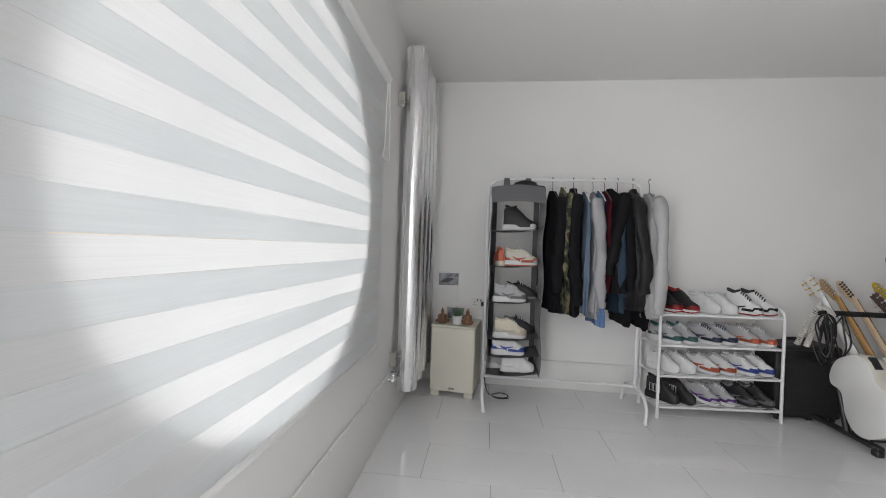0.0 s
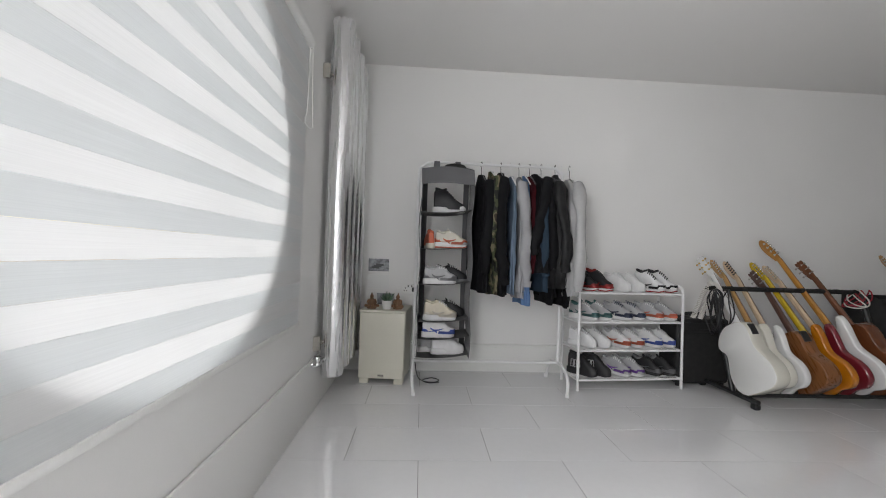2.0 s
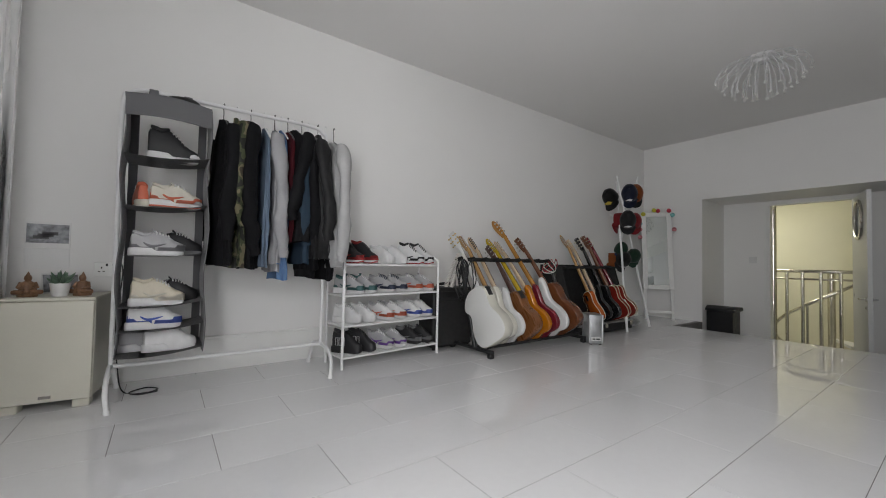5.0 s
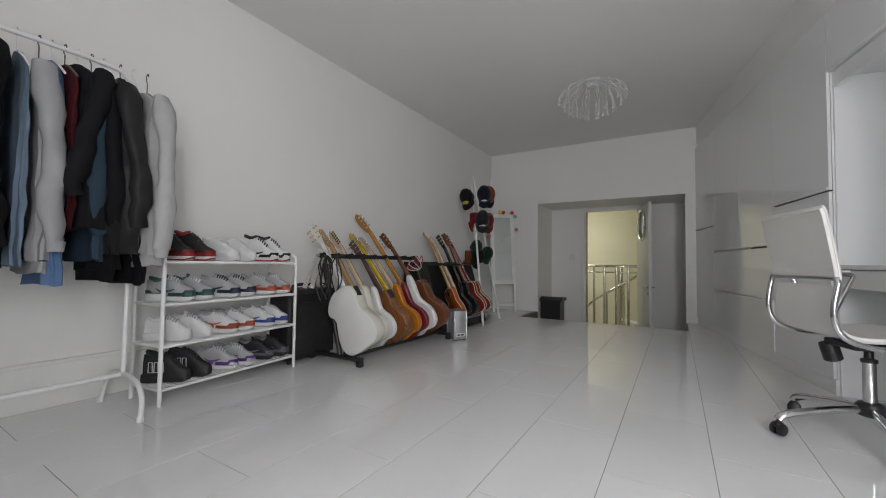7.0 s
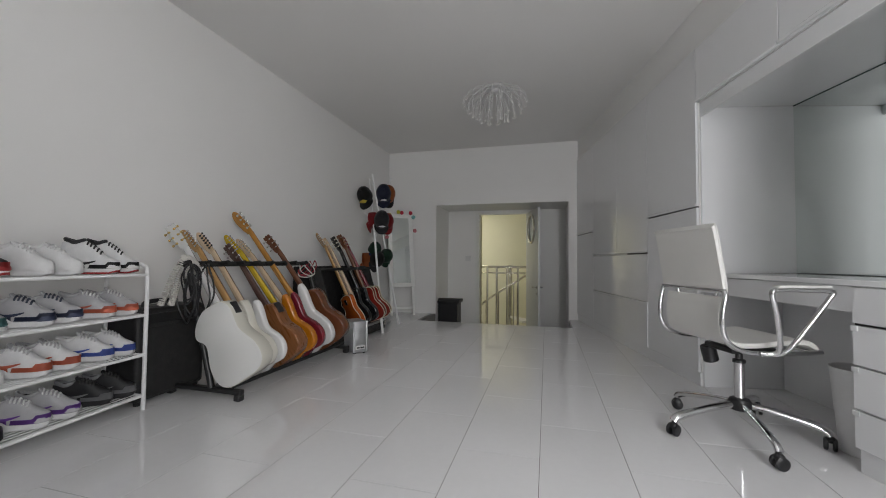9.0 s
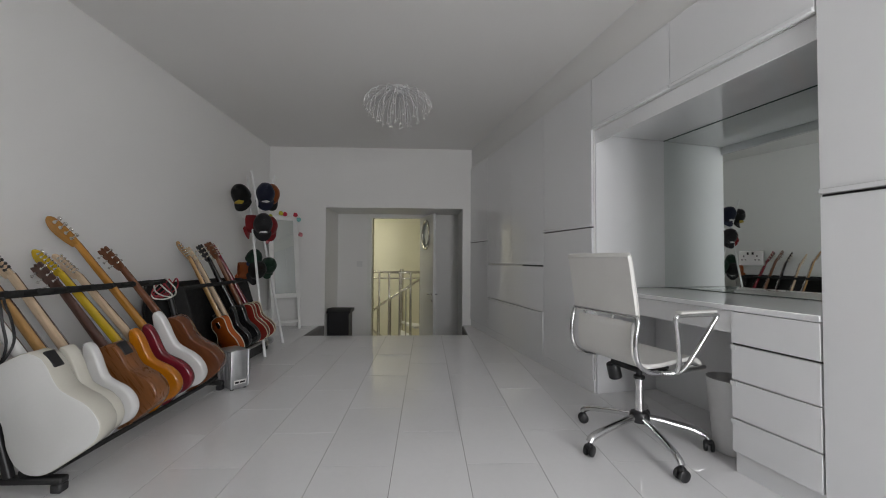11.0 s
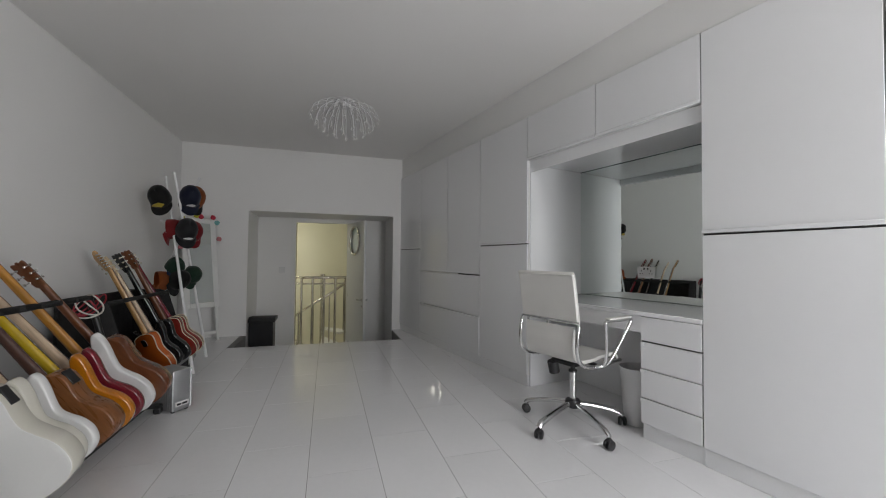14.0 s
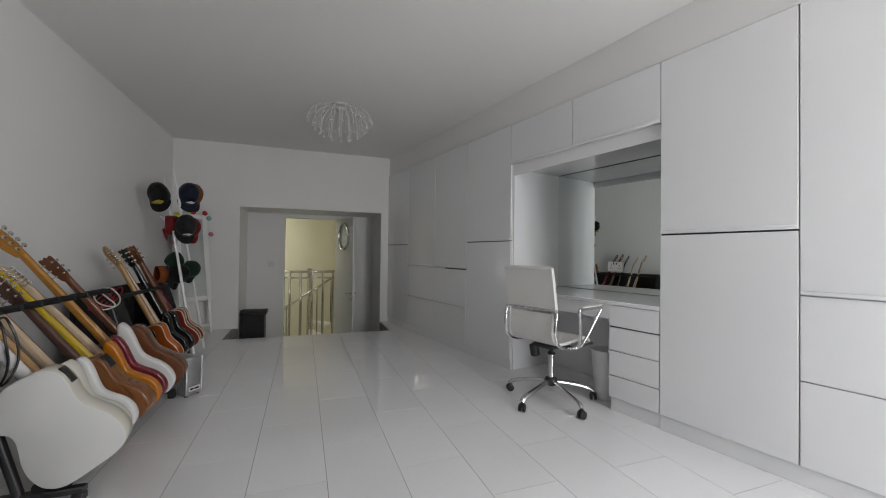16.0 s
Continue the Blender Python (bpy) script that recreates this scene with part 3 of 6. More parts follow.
# ---- window side: blind and radiator ----
blind = thing("roller_blind", Matrix.Translation((WALL_X + 0.022, 0, 0)), "white day-and-night roller blind, lowered over the round window", "blind")
BY0, BY1, BZ0, BZ1, BAND = 0.12, 2.20, 0.668, 2.25, 0.0745
b = bm_new()
tube(b, [(0.0, BY0 - 0.02, BZ1 + 0.03), (0.0, BY1 + 0.02, BZ1 + 0.03)], 0.036, 20)
box(b, (-0.008, (BY0 + BY1) / 2, BZ1 + 0.052), (0.07, BY1 - BY0 + 0.05, 0.05), bev=0.008, seg=2)
part("cassette", b, M_TRIM, blind)
b = bm_new()
box(b, (0, (BY0 + BY1) / 2, BZ0 - 0.012), (0.016, BY1 - BY0, 0.026), bev=0.006, seg=2)
part("bottom_bar", b, M_TRIM, blind)
z, k = BZ0, 0
while z < BZ1:
    b = bm_new()
    z_up = min(z + BAND, BZ1)
    span(b, (-0.001, BY0, z + 0.0003), (0.001, BY1, z_up - 0.0003))
    part("dense_band" if k % 2 == 0 else "sheer_band", b, M_OPAQUE if k % 2 == 0 else M_SHEER, blind, smooth=False)
    z, k = z_up, k + 1
b = bm_new()
tube(b, smooth_path([(0.02, BY1 + 0.02, BZ1 + 0.02), (0.025, BY1 + 0.022, 2.0), (0.03, BY1 + 0.03, 1.82), (0.03, BY1 + 0.01, 1.775), (0.02, BY1 - 0.05, 1.775), (0.012, BY1 - 0.06, 1.80), (0.01, BY1 - 0.012, 1.9), (0.008, BY1 + 0.01, BZ1 + 0.02)], 8), 0.0028, 6)
part("pull_chain", b, M_TRIM, blind, "thin white beaded pull chain")

rad = thing("radiator", Matrix.Translation((-0.42, 2.70, 0)), "tall vertical radiator of polished metal tubes", "radiator")
for i in range(4):
    b = bm_new()
    y = 0.232 * i
    lathe(b, [(0.060, 0.215), (0.074, 0.222), (0.078, 0.235), (0.078, 2.675), (0.074, 2.69), (0.060, 2.697)], 32, Matrix.Translation((0, y, 0)))
    part("radiator_tube", b, M_BRUSH, rad)
b = bm_new()
for z in (0.34, 2.42):
    tube(b, [(-0.06, -0.03, z), (-0.06, 0.74, z)], 0.02, 10)
part("manifold", b, M_CHROME, rad)
for z in (0.45, 2.30):
    b = bm_new()
    box(b, (-0.085, -0.09, z), (0.05, 0.03, 0.10), bev=0.006)
    tube(b, [(-0.09, -0.09, z), (-0.06, 0.0, z)], 0.014, 8)
    part("wall_bracket", b, M_STEEL, rad)
b = bm_new()
tube(b, [(-0.105, -0.16, 0.33), (-0.06, -0.16, 0.33), (-0.06, -0.04, 0.33)], 0.016, 10)
lathe(b, [(0.026, 0), (0.026, 0.04), (0.02, 0.055)], 14, Matrix.Translation((-0.06, -0.16, 0.33)))
part("valve", b, M_CHROME, rad)


# ---- corner cabinet and what stands on it ----
def figurine(m, label):
    bm = bm_new()
    lathe(bm, [(0.034, 0), (0.036, 0.008), (0.030, 0.018), (0.033, 0.024), (0.026, 0.05), (0.022, 0.066), (0.008, 0.076)], 14)
    ball(bm, (0, -0.004, 0.087), 0.0155, 10, 8, (0.9, 1, 1.15))
    lathe(bm, [(0.009, 0.098), (0.005, 0.108), (0.001, 0.118)], 8)
    for s in (-1, 1):
        tube(bm, [(s * 0.022, 0, 0.066), (s * 0.031, -0.008, 0.045), (s * 0.012, -0.026, 0.034)], 0.0075, 8)
        tube(bm, [(s * 0.02, -0.005, 0.024), (s * 0.043, -0.012, 0.022), (s * 0.008, -0.034, 0.024)], 0.011, 8)
    o = part("figurine", bm, M_BRONZE)
    o.matrix_world = m @ Matrix.Scale(1.16, 4)
    return tagged(o, label, "figurine", "figurines on the cabinet")


M_BRONZE = mat("brown_carved_wood", (0.20, 0.105, 0.055), 0.5, var=0.35, vscale=30, bump=0.3)
M_LEAF = mat("succulent_green", (0.10, 0.17, 0.11), 0.55, var=0.25, vscale=20)
M_POT = mat("white_ceramic", (0.74, 0.74, 0.73), 0.3, var=0.03)
M_PAPER = mat("white_card", (0.80, 0.80, 0.79), 0.7, var=0.03)
M_PHOTO = mat("grey_photo_print", (0.30, 0.31, 0.33), 0.5, var=0.75, vscale=14, bscale=60)

CAB = Matrix.Translation((-0.105, 3.345, 0)) @ Matrix.Rotation(radians(-6), 4, "Z")
cab = thing("cabinet", CAB, "small cream-painted cabinet standing in the corner", "cabinet")
CW, CD, CH = 0.375, 0.39, 0.605
b = bm_new()
span(b, (-CW / 2, -CD / 2 + 0.021, 0.045), (CW / 2, CD / 2, CH - 0.018), 0.003)
part("body", b, M_CREAM, cab)
b = bm_new()
span(b, (-CW / 2 - 0.004, -CD / 2 - 0.004, CH - 0.0175), (CW / 2 + 0.004, CD / 2, CH), 0.004)
part("top", b, M_CREAM, cab)
b = bm_new()
span(b, (-CW / 2 + 0.003, -CD / 2, 0.048), (CW / 2 - 0.003, -CD / 2 + 0.0195, CH - 0.02), 0.004)
dr = part("door", b, M_CREAM, cab)
b = bm_new()
box(b, (0.0, -CD / 2 - 0.0015, 0.075), (0.05, 0.004, 0.016), bev=0.0015)
part("maker_plate", b, M_STEEL, dr, "small metal plate")
for sx in (-1, 1):
    for sy in (-1, 1):
        b = bm_new()
        box(b, (sx * (CW / 2 - 0.045), sy * (CD / 2 - 0.05), 0.0225), (0.075, 0.07, 0.045), bev=0.005)
        part("foot", b, M_CREAM, cab)
figurine(CAB @ pose(-0.115, -0.10, CH, 0, 0, 15), "small brown seated figurine on the cabinet")
figurine(CAB @ pose(0.105, -0.08, CH, 0, 0, -15), "small brown seated figurine beside the plant")
pot = thing("potted_succulent", CAB @ pose(0.015, -0.10, CH) @ Matrix.Scale(1.3, 4), "small green succulent in a white pot", "plant")
b = bm_new()
lathe(b, [(0.024, 0), (0.027, 0.004), (0.034, 0.05), (0.036, 0.056), (0.031, 0.056), (0.029, 0.048)], 20)
part("pot", b, M_POT, pot)
rs = random.Random(4)
for i in range(16):
    b = bm_new()
    a, t = i * 2.4, 0.25 + 0.75 * i / 16
    d = Vector((math.cos(a) * t, math.sin(a) * t, 1.15 - 0.8 * t)).normalized()
    L = rs.uniform(0.05, 0.075)
    p0 = Vector((0, 0, 0.045))
    tube(b, [p0, p0 + d * L * 0.35, p0 + d * L * 0.75 + Vector((0, 0, 0.004)), p0 + d * L + Vector((0, 0, 0.008))], [0.005, 0.0085, 0.006, 0.0006], 6, flat=0.5)
    part("leaf", b, M_LEAF, pot)

snap = thing("photo_card", CAB @ pose(-0.03, 0.10, CH, 14, 0, -3), "grey photo card propped on the cabinet behind the plant", "photo")
b = bm_new()
box(b, (0, 0, 0.062), (0.17, 0.004, 0.122), bev=0.001)
part("card", b, M_PAPER, snap)
b = bm_new()
box(b, (0, -0.003, 0.064), (0.155, 0.002, 0.105))
part("picture", b, M_PHOTO, snap, "grey photograph", smooth=False)

cal = thing("wall_calendar", pose(-0.215, WALL_N - 0.003, 0.885), "small hanging calendar with a grey picture above blank card", "calendar")
b = bm_new()
box(b, (0, 0, -0.075), (0.20, 0.004, 0.125), bev=0.001)
part("page", b, M_PAPER, cal)
b = bm_new()
box(b, (0, -0.001, 0.072), (0.20, 0.006, 0.155), bev=0.001)
part("backing", b, M_PAPER, cal)
b = bm_new()
box(b, (0, -0.0055, 0.078), (0.186, 0.002, 0.115))
part("picture", b, M_PHOTO, cal, "grey landscape picture", smooth=False)
b = bm_new()
for i in range(3):
    box(b, (-0.03 + 0.02 * i, -0.0068, 0.055 + 0.012 * i), (0.07, 0.0006, 0.02), bev=0)
part("dark_ridge", b, M_GREYCLOTH, cal, smooth=False)
socket("wall_socket", pose(0.08, WALL_N - 0.0005, 0.745, 0, 0, 180), "white double wall socket with a black plug")
plug = thing("charger_cable", Matrix.Identity(4), "thin black charger cable trailing to the floor", "cable")
b = bm_new()
tube(b, smooth_path([(0.115, WALL_N - 0.03, 0.745), (0.14, WALL_N - 0.06, 0.78), (0.15, 3.48, 0.70), (0.13, 3.45, 0.4), (0.15, 3.42, 0.12), (0.19, 3.30, 0.006), (0.30, 3.22, 0.005), (0.36, 3.27, 0.005), (0.30, 3.33, 0.006), (0.22, 3.27, 0.005), (0.27, 3.20, 0.005), (0.36, 3.22, 0.006)], 6), 0.004, 6)
part("cord", b, M_BLACK, plug)
b = bm_new()
box(b, (0.115, WALL_N - 0.03, 0.745), (0.035, 0.035, 0.04), bev=0.006)
part("plug", b, M_BLACK, plug)


# ---- clothes rail ----
rail = thing("clothes_rail", pose(0, 0, 0), "white tubular metal clothes rail on splayed feet", "clothes rail")
RX0, RX1, RY, RZ = 0.135, 1.355, 3.18, 1.845
b = bm_new()
tube(b, smooth_path([(RX0, RY, 0.19), (RX0, RY, 1.0), (RX0, RY, RZ - 0.14), (RX0 + 0.035, RY, RZ - 0.035), (RX0 + 0.14, RY, RZ), (0.75, RY, RZ), (RX1 - 0.14, RY, RZ), (RX1 - 0.035, RY, RZ - 0.035), (RX1, RY, RZ - 0.14), (RX1, RY, 1.0), (RX1, RY, 0.19)], 5), 0.0125, 12)
part("hoop", b, M_WHITE_MET, rail)
b = bm_new()
tube(b, [(RX0, RY, 0.195), (RX1, RY, 0.195)], 0.0125, 12)
part("cross_bar", b, M_WHITE_MET, rail)
for x, s in ((RX0, -1), (RX1, 1)):
    b = bm_new()
    tube(b, smooth_path([(x - 0.012 * s, RY - 0.255, 0.012), (x, RY - 0.235, 0.10), (x, RY - 0.19, 0.165), (x, RY - 0.09, 0.193), (x, RY, 0.197), (x, RY + 0.09, 0.193), (x, RY + 0.19, 0.165), (x, RY + 0.235, 0.10), (x - 0.012 * s, RY + 0.255, 0.012)], 5), 0.0125, 12)
    foot = part("foot", b, M_WHITE_MET, rail)
    for y in (RY - 0.256, RY + 0.256):
        b = bm_new()
        lathe(b, [(0.0155, 0), (0.0155, 0.022), (0.0135, 0.026)], 12, Matrix.Translation((x - 0.012 * s, y, 0)))
        part("foot_cap", b, M_WHITE_MET, foot)

# hanging shelf organiser
OX0, OX1, OY0, OY1, OZ0, OZ1 = 0.16, 0.575, 3.005, 3.33, 0.265, 1.755
org = thing("hanging_organiser", Matrix.Identity(4), "charcoal fabric hanging organiser with six shoe shelves", "organiser")
SHELF_Z = (1.415, 1.125, 0.84, 0.548, 0.412, 0.27)
for name, x in (("side_panel", OX0), ("side_panel", OX1)):
    b = bm_new()
    n = 16
    for i in range(n):
        z, z2 = OZ0 + (OZ1 - OZ0) * i / n, OZ0 + (OZ1 - OZ0) * (i + 1) / n
        w, w2 = (0.010 * math.sin(5 * t * math.pi) for t in (i / n, (i + 1) / n))
        q = [b.verts.new(v) for v in ((x + w, OY0, z), (x + w, OY1, z), (x + w2, OY1, z2), (x + w2, OY0, z2))]
        b.faces.new(q)
    bmesh.ops.remove_doubles(b, verts=b.verts[:], dist=1e-5)
    bmesh.ops.solidify(b, geom=b.faces[:], thickness=0.004)
    part(name, b, M_GREYCLOTH, org)
for x in (OX0 + 0.004, OX1 - 0.05):
    b = bm_new()
    span(b, (x, OY1 - 0.004, OZ0), (x + 0.046, OY1, OZ1))
    part("back_strip", b, M_GREYCLOTH, org, smooth=False)


def sag_shelf(bm, z, sag, thick=0.008):
    nx, ny = 12, 3
    g = {}
    for i in range(nx + 1):
        for j in range(ny + 1):
            u = i / nx
            dip = sag * (1 - (2 * u - 1) ** 2)
            g[i, j] = bm.verts.new((OX0 + (OX1 - OX0) * u, OY0 - 0.004 + (OY1 - OY0) * j / ny, z - dip + 0.03 * u))
    for i in range(nx):
        for j in range(ny):
            bm.faces.new((g[i, j], g[i + 1, j], g[i + 1, j + 1], g[i, j + 1]))
    bmesh.ops.solidify(bm, geom=bm.faces[:], thickness=thick)


for z in SHELF_Z:
    b = bm_new()
    sag_shelf(b, z, 0.018)
    part("shelf", b, M_GREYCLOTH, org)
b = bm_new()
n = 14
top = [(OX0 + (OX1 - OX0) * i / n, OZ1 - 0.006 + 0.028 * math.sin(math.pi * i / n)) for i in range(n + 1)]
low = [(OX0 + (OX1 - OX0) * i / n, OZ1 - 0.125 + 0.018 * math.sin(math.pi * i / n)) for i in range(n + 1)]
slab(b, top + low[::-1], OY0 - 0.003, OY0 + 0.004)
part("front_flap", b, M_GREYCLOTH, org)
b = bm_new()
nx = 12
for i in range(nx):
    zs = [OZ1 + 0.022 * math.sin(math.pi * k / nx) for k in (i, i + 1)]
    xs = [OX0 + (OX1 - OX0) * k / nx for k in (i, i + 1)]
    b.faces.new([b.verts.new(v) for v in ((xs[0], OY0, zs[0]), (xs[1], OY0, zs[1]), (xs[1], OY1, zs[1]), (xs[0], OY1, zs[0]))])
bmesh.ops.remove_doubles(b, verts=b.verts[:], dist=1e-5)
bmesh.ops.solidify(b, geom=b.faces[:], thickness=0.006)
part("top_panel", b, M_GREYCLOTH, org)
for x in (OX0 + 0.12, OX1 - 0.12):
    b = bm_new()
    box(b, (x, RY, RZ - 0.045), (0.05, 0.032, 0.115), bev=0.006)
    part("hook_strap", b, M_GREYCLOTH, org)
capflat = thing("folded_cap", pose(0.43, 3.15, OZ1 + 0.022), "black cap lying on the organiser", "cap")
b = bm_new()
lathe(b, [(0.10, 0), (0.105, 0.012), (0.085, 0.038), (0.04, 0.052), (0.005, 0.054)], 20)
part("crown", b, M_FOAM, capflat)
b = bm_new()
slab(b, [(0.10 * math.cos(a) + 0.06, 0.09 * math.sin(a)) for a in (math.pi * (i / 12 - 0.5) for i in range(13))], 0, 0.006, m=Matrix.Rotation(radians(90), 4, "X"))
part("brim", b, M_FOAM, capflat)

# ---- garments ----
CLOTH = {}


def cloth(name, col, rough=0.9, sheen=0.0, bump=0.35, bscale=500, var=0.12, vscale=8):
    if name not in CLOTH:
        CLOTH[name] = mat(name, col, rough, sheen=sheen, bump=bump, bscale=bscale, var=var, vscale=vscale, spec=0.15)
    return CLOTH[name]


def camo():
    m = mat("camouflage_cloth", (0.1, 0.1, 0.06), 0.85, bump=0.3, bscale=500)
    n, l = m.node_tree.nodes, m.node_tree.links
    tc, no, cr = n.new("ShaderNodeTexCoord"), n.new("ShaderNodeTexNoise"), n.new("ShaderNodeValToRGB")
    no.inputs["Scale"].default_value, no.inputs["Detail"].default_value = 13, 1.5
    cr.color_ramp.interpolation = "CONSTANT"
    e = cr.color_ramp.elements
    e[0].color, e[1].color, e[1].position = (0.012, 0.014, 0.010, 1), (0.055, 0.065, 0.03, 1), 0.45
    for p, c in ((0.53, (0.16, 0.14, 0.08, 1)), (0.62, (0.04, 0.03, 0.018, 1))):
        q = e.new(p)
        q.color = c
    l.new(tc.outputs["Object"], no.inputs["Vector"])
    l.new(no.outputs[0], cr.inputs[0])
    l.new(cr.outputs[0], n["Principled BSDF"].inputs["Base Color"])
    return m


def draped(bm, zs, half_w, half_t, seed, cy=0.0, folds=5, amp=0.012, seg=40, close_top=True):
    """Hanging cloth: flattened rings down the garment with folds that deepen towards the hem."""
    rs = random.Random(seed)
    ph = [rs.uniform(0, 6.28) for _ in range(4)]
    rings = []
    for k, z in enumerate(zs):
        u = k / (len(zs) - 1)
        w, t = half_w[k], half_t[k]
        r = []
        for j in range(seg):
            a = 2 * math.pi * j / seg
            c, s = math.cos(a), math.sin(a)
            f = amp * (0.25 + u) * (math.sin(folds * a + ph[0] + 2.2 * u) + 0.5 * math.sin((folds * 2 + 1) * a + ph[1] - 3 * u))
            x = t * math.copysign(abs(c) ** 0.75, c) + f * 0.9 * c
            y = w * math.copysign(abs(s) ** 0.8, s) + f * s
            zz = z + 0.006 * math.sin(3 * a + ph[2]) * u + 0.004 * math.sin(9 * u + ph[3])
            r.append(bm.verts.new((x, y + cy, zz)))
        rings.append(r)
    for a, c in zip(rings, rings[1:]):
        for j in range(seg):
            bm.faces.new((a[j], a[(j + 1) % seg], c[(j + 1) % seg], c[j]))
    bm.faces.new(rings[0])
    bm.faces.new(rings[-1][::-1])


def hanger_for(t, z, material):
    b = bm_new()
    hook = [(0, -0.002, z + 0.02), (0, 0, RZ - 0.03)]
    hook += [(0, 0.022 * math.sin(a) + 0.0, RZ + 0.0 - 0.022 * math.cos(a) + 0.002) for a in (radians(d) for d in range(20, 290, 27))]
    tube(b, smooth_path([hook[0], hook[1], *hook[3:]], 3), 0.0024, 6)
    tube(b, smooth_path([(0, -0.20, z - 0.085), (0, -0.1, z - 0.02), (0, 0, z + 0.02), (0, 0.1, z - 0.02), (0, 0.20, z - 0.085)], 4), 0.005, 6)
    part("hanger", b, material, t, "slim clothes hanger")


def garment(name, x, top, bottom, material, label, width=0.24, thick=0.034, seed=1, sleeve=True, sleeve_len=0.58, turn=0.0, hood=False, cuff=None, hem=None, collar=None, swing=0.0):
    t = thing(name, pose(x, RY, 0, 0, 0, turn), label, "clothing", "clothes on the rail")
    top = min(top + 0.045, RZ - 0.06)
    n = 14
    zs = [top - (top - bottom) * (k / (n - 1)) ** 0.9 for k in range(n)]
    hw, ht = [], []
    for k in range(n):
        u = k / (n - 1)
        sh = min(1.0, 0.20 + 1.35 * (u * 5.5) ** 0.85) if u < 0.16 else 1.0
        hw.append(width * (min(sh, 1.0) * (0.90 + 0.12 * u)))
        ht.append(thick * (0.55 + 0.45 * min(1, u * 4)) * (1 + 0.25 * u))
    b = bm_new()
    draped(b, zs, hw, ht, seed, folds=5 + seed % 3)
    for v in b.verts:
        v.co += Vector((noise.noise(v.co * 9 + Vector((seed, 0, 0))), noise.noise(v.co * 9 + Vector((0, seed, 3))), 0)) * 0.016 + Vector((0, 0, noise.noise(v.co * 7) * 0.012))
    body = part("body", b, material, t)
    if sleeve:
        for s in (-1, 1):
            b = bm_new()
            rs = random.Random(seed * 7 + s)
            y0 = s * width * 0.88
            pts, rad_ = [], []
            for k in range(12):
                u = k / 11
                pts.append((0.020 * math.sin(4 * u + seed) + swing * u + 0.03 * rs.uniform(-1, 1) * u * u, y0 + s * 0.045 * math.sin(u * 2.6) - 0.02 * u * math.cos(seed), top - 0.075 - sleeve_len * u))
                rad_.append((0.058 - 0.012 * u) * (0.7 if k == 0 else 1) * (1 + 0.16 * math.sin(9 * u + rs.uniform(0, 2))))
            tube(b, pts, rad_, 16, flat=0.72)
            for v in b.verts:
                v.co += Vector((noise.noise(v.co * 14 + Vector((seed, 0, 0))), noise.noise(v.co * 14 + Vector((0, seed, 0))), 0)) * 0.012
            sl = part("sleeve", b, material, t)
            if cuff:
                b = bm_new()
                tube(b, [pts[-1], (pts[-1][0], pts[-1][1], pts[-1][2] - 0.045)], [0.040, 0.034], 14, flat=0.8)
                part("cuff", b, cuff, sl)
    if collar:
        b = bm_new()
        draped(b, [top + 0.03, top + 0.01, top - 0.03], [0.05, 0.065, 0.09], [0.022, 0.026, 0.03], seed + 9, amp=0.003, seg=20)
        part("collar", b, collar, t)
    if hem:
        b = bm_new()
        draped(b, [bottom + 0.004, bottom - 0.03, bottom - 0.055], [hw[-1] * 0.96, hw[-1] * 0.92, hw[-1] * 0.9], [ht[-1] * 0.95, ht[-1] * 0.9, ht[-1] * 0.88], seed + 4, folds=9, amp=0.006)
        part("ribbed_hem", b, hem, t)
    if hood:
        b = bm_new()
        pts = [(0.02, -0.13, top - 0.05), (0.045, -0.11, top - 0.09), (0.065, -0.05, top - 0.17), (0.07, 0.04, top - 0.24), (0.055, 0.11, top - 0.19), (0.02, 0.14, top - 0.08)]
        tube(b, smooth_path(pts, 4), [0.04 + 0.032 * math.sin(math.pi * i / 20) for i in range(21)], 14)
        part("hood", b, material, t)
    hanger_for(t, top - 0.012, M_BLKMET if seed % 2 else M_WHITE_MET)
    return t


C_BLACK = cloth("black_cotton", (0.009, 0.009, 0.0105))
C_CHAR = cloth("charcoal_wool", (0.011, 0.011, 0.0125))
C_LEATHER = cloth("dark_grey_leather", (0.021, 0.021, 0.022), 0.42, 0.0, 0.25, 180, 0.3, 12)
C_GREY = cloth("light_grey_marl", (0.34, 0.34, 0.35))
C_HOOD = cloth("pale_grey_fleece", (0.42, 0.42, 0.42))
C_BLUE = cloth("mid_blue_denim", (0.115, 0.20, 0.36))
C_PALEBLUE = cloth("pale_blue_cotton", (0.15, 0.20, 0.27))
C_TEAL = cloth("faded_teal_denim", (0.03, 0.05, 0.075))
C_RED = cloth("dark_red_cotton", (0.07, 0.01, 0.015))
C_CAMO = camo()
C_YELLOW = cloth("yellow_badge", (0.55, 0.42, 0.04))

garment("coat", 0.655, 1.70, 0.79, C_BLACK, "long black coat on a hanger", 0.235, 0.036, 1, sleeve_len=0.72, turn=6)
cm = garment("jacket", 0.735, 1.735, 0.775, C_CAMO, "camouflage jacket with a yellow badge", 0.215, 0.026, 2, sleeve_len=0.66, turn=4)
b = bm_new()
box(b, (0.03, -0.245, 1.40), (0.05, 0.01, 0.10), bev=0.003)
part("badge", b, C_YELLOW, cm, "yellow sleeve badge")
garment("coat", 0.82, 1.73, 0.765, C_BLACK, "black cotton jacket on a hanger", 0.235, 0.042, 3, sleeve_len=0.84, turn=-3)
garment("shirt", 0.905, 1.70, 0.78, C_PALEBLUE, "pale blue shirt between jackets", 0.20, 0.018, 4, sleeve=False)
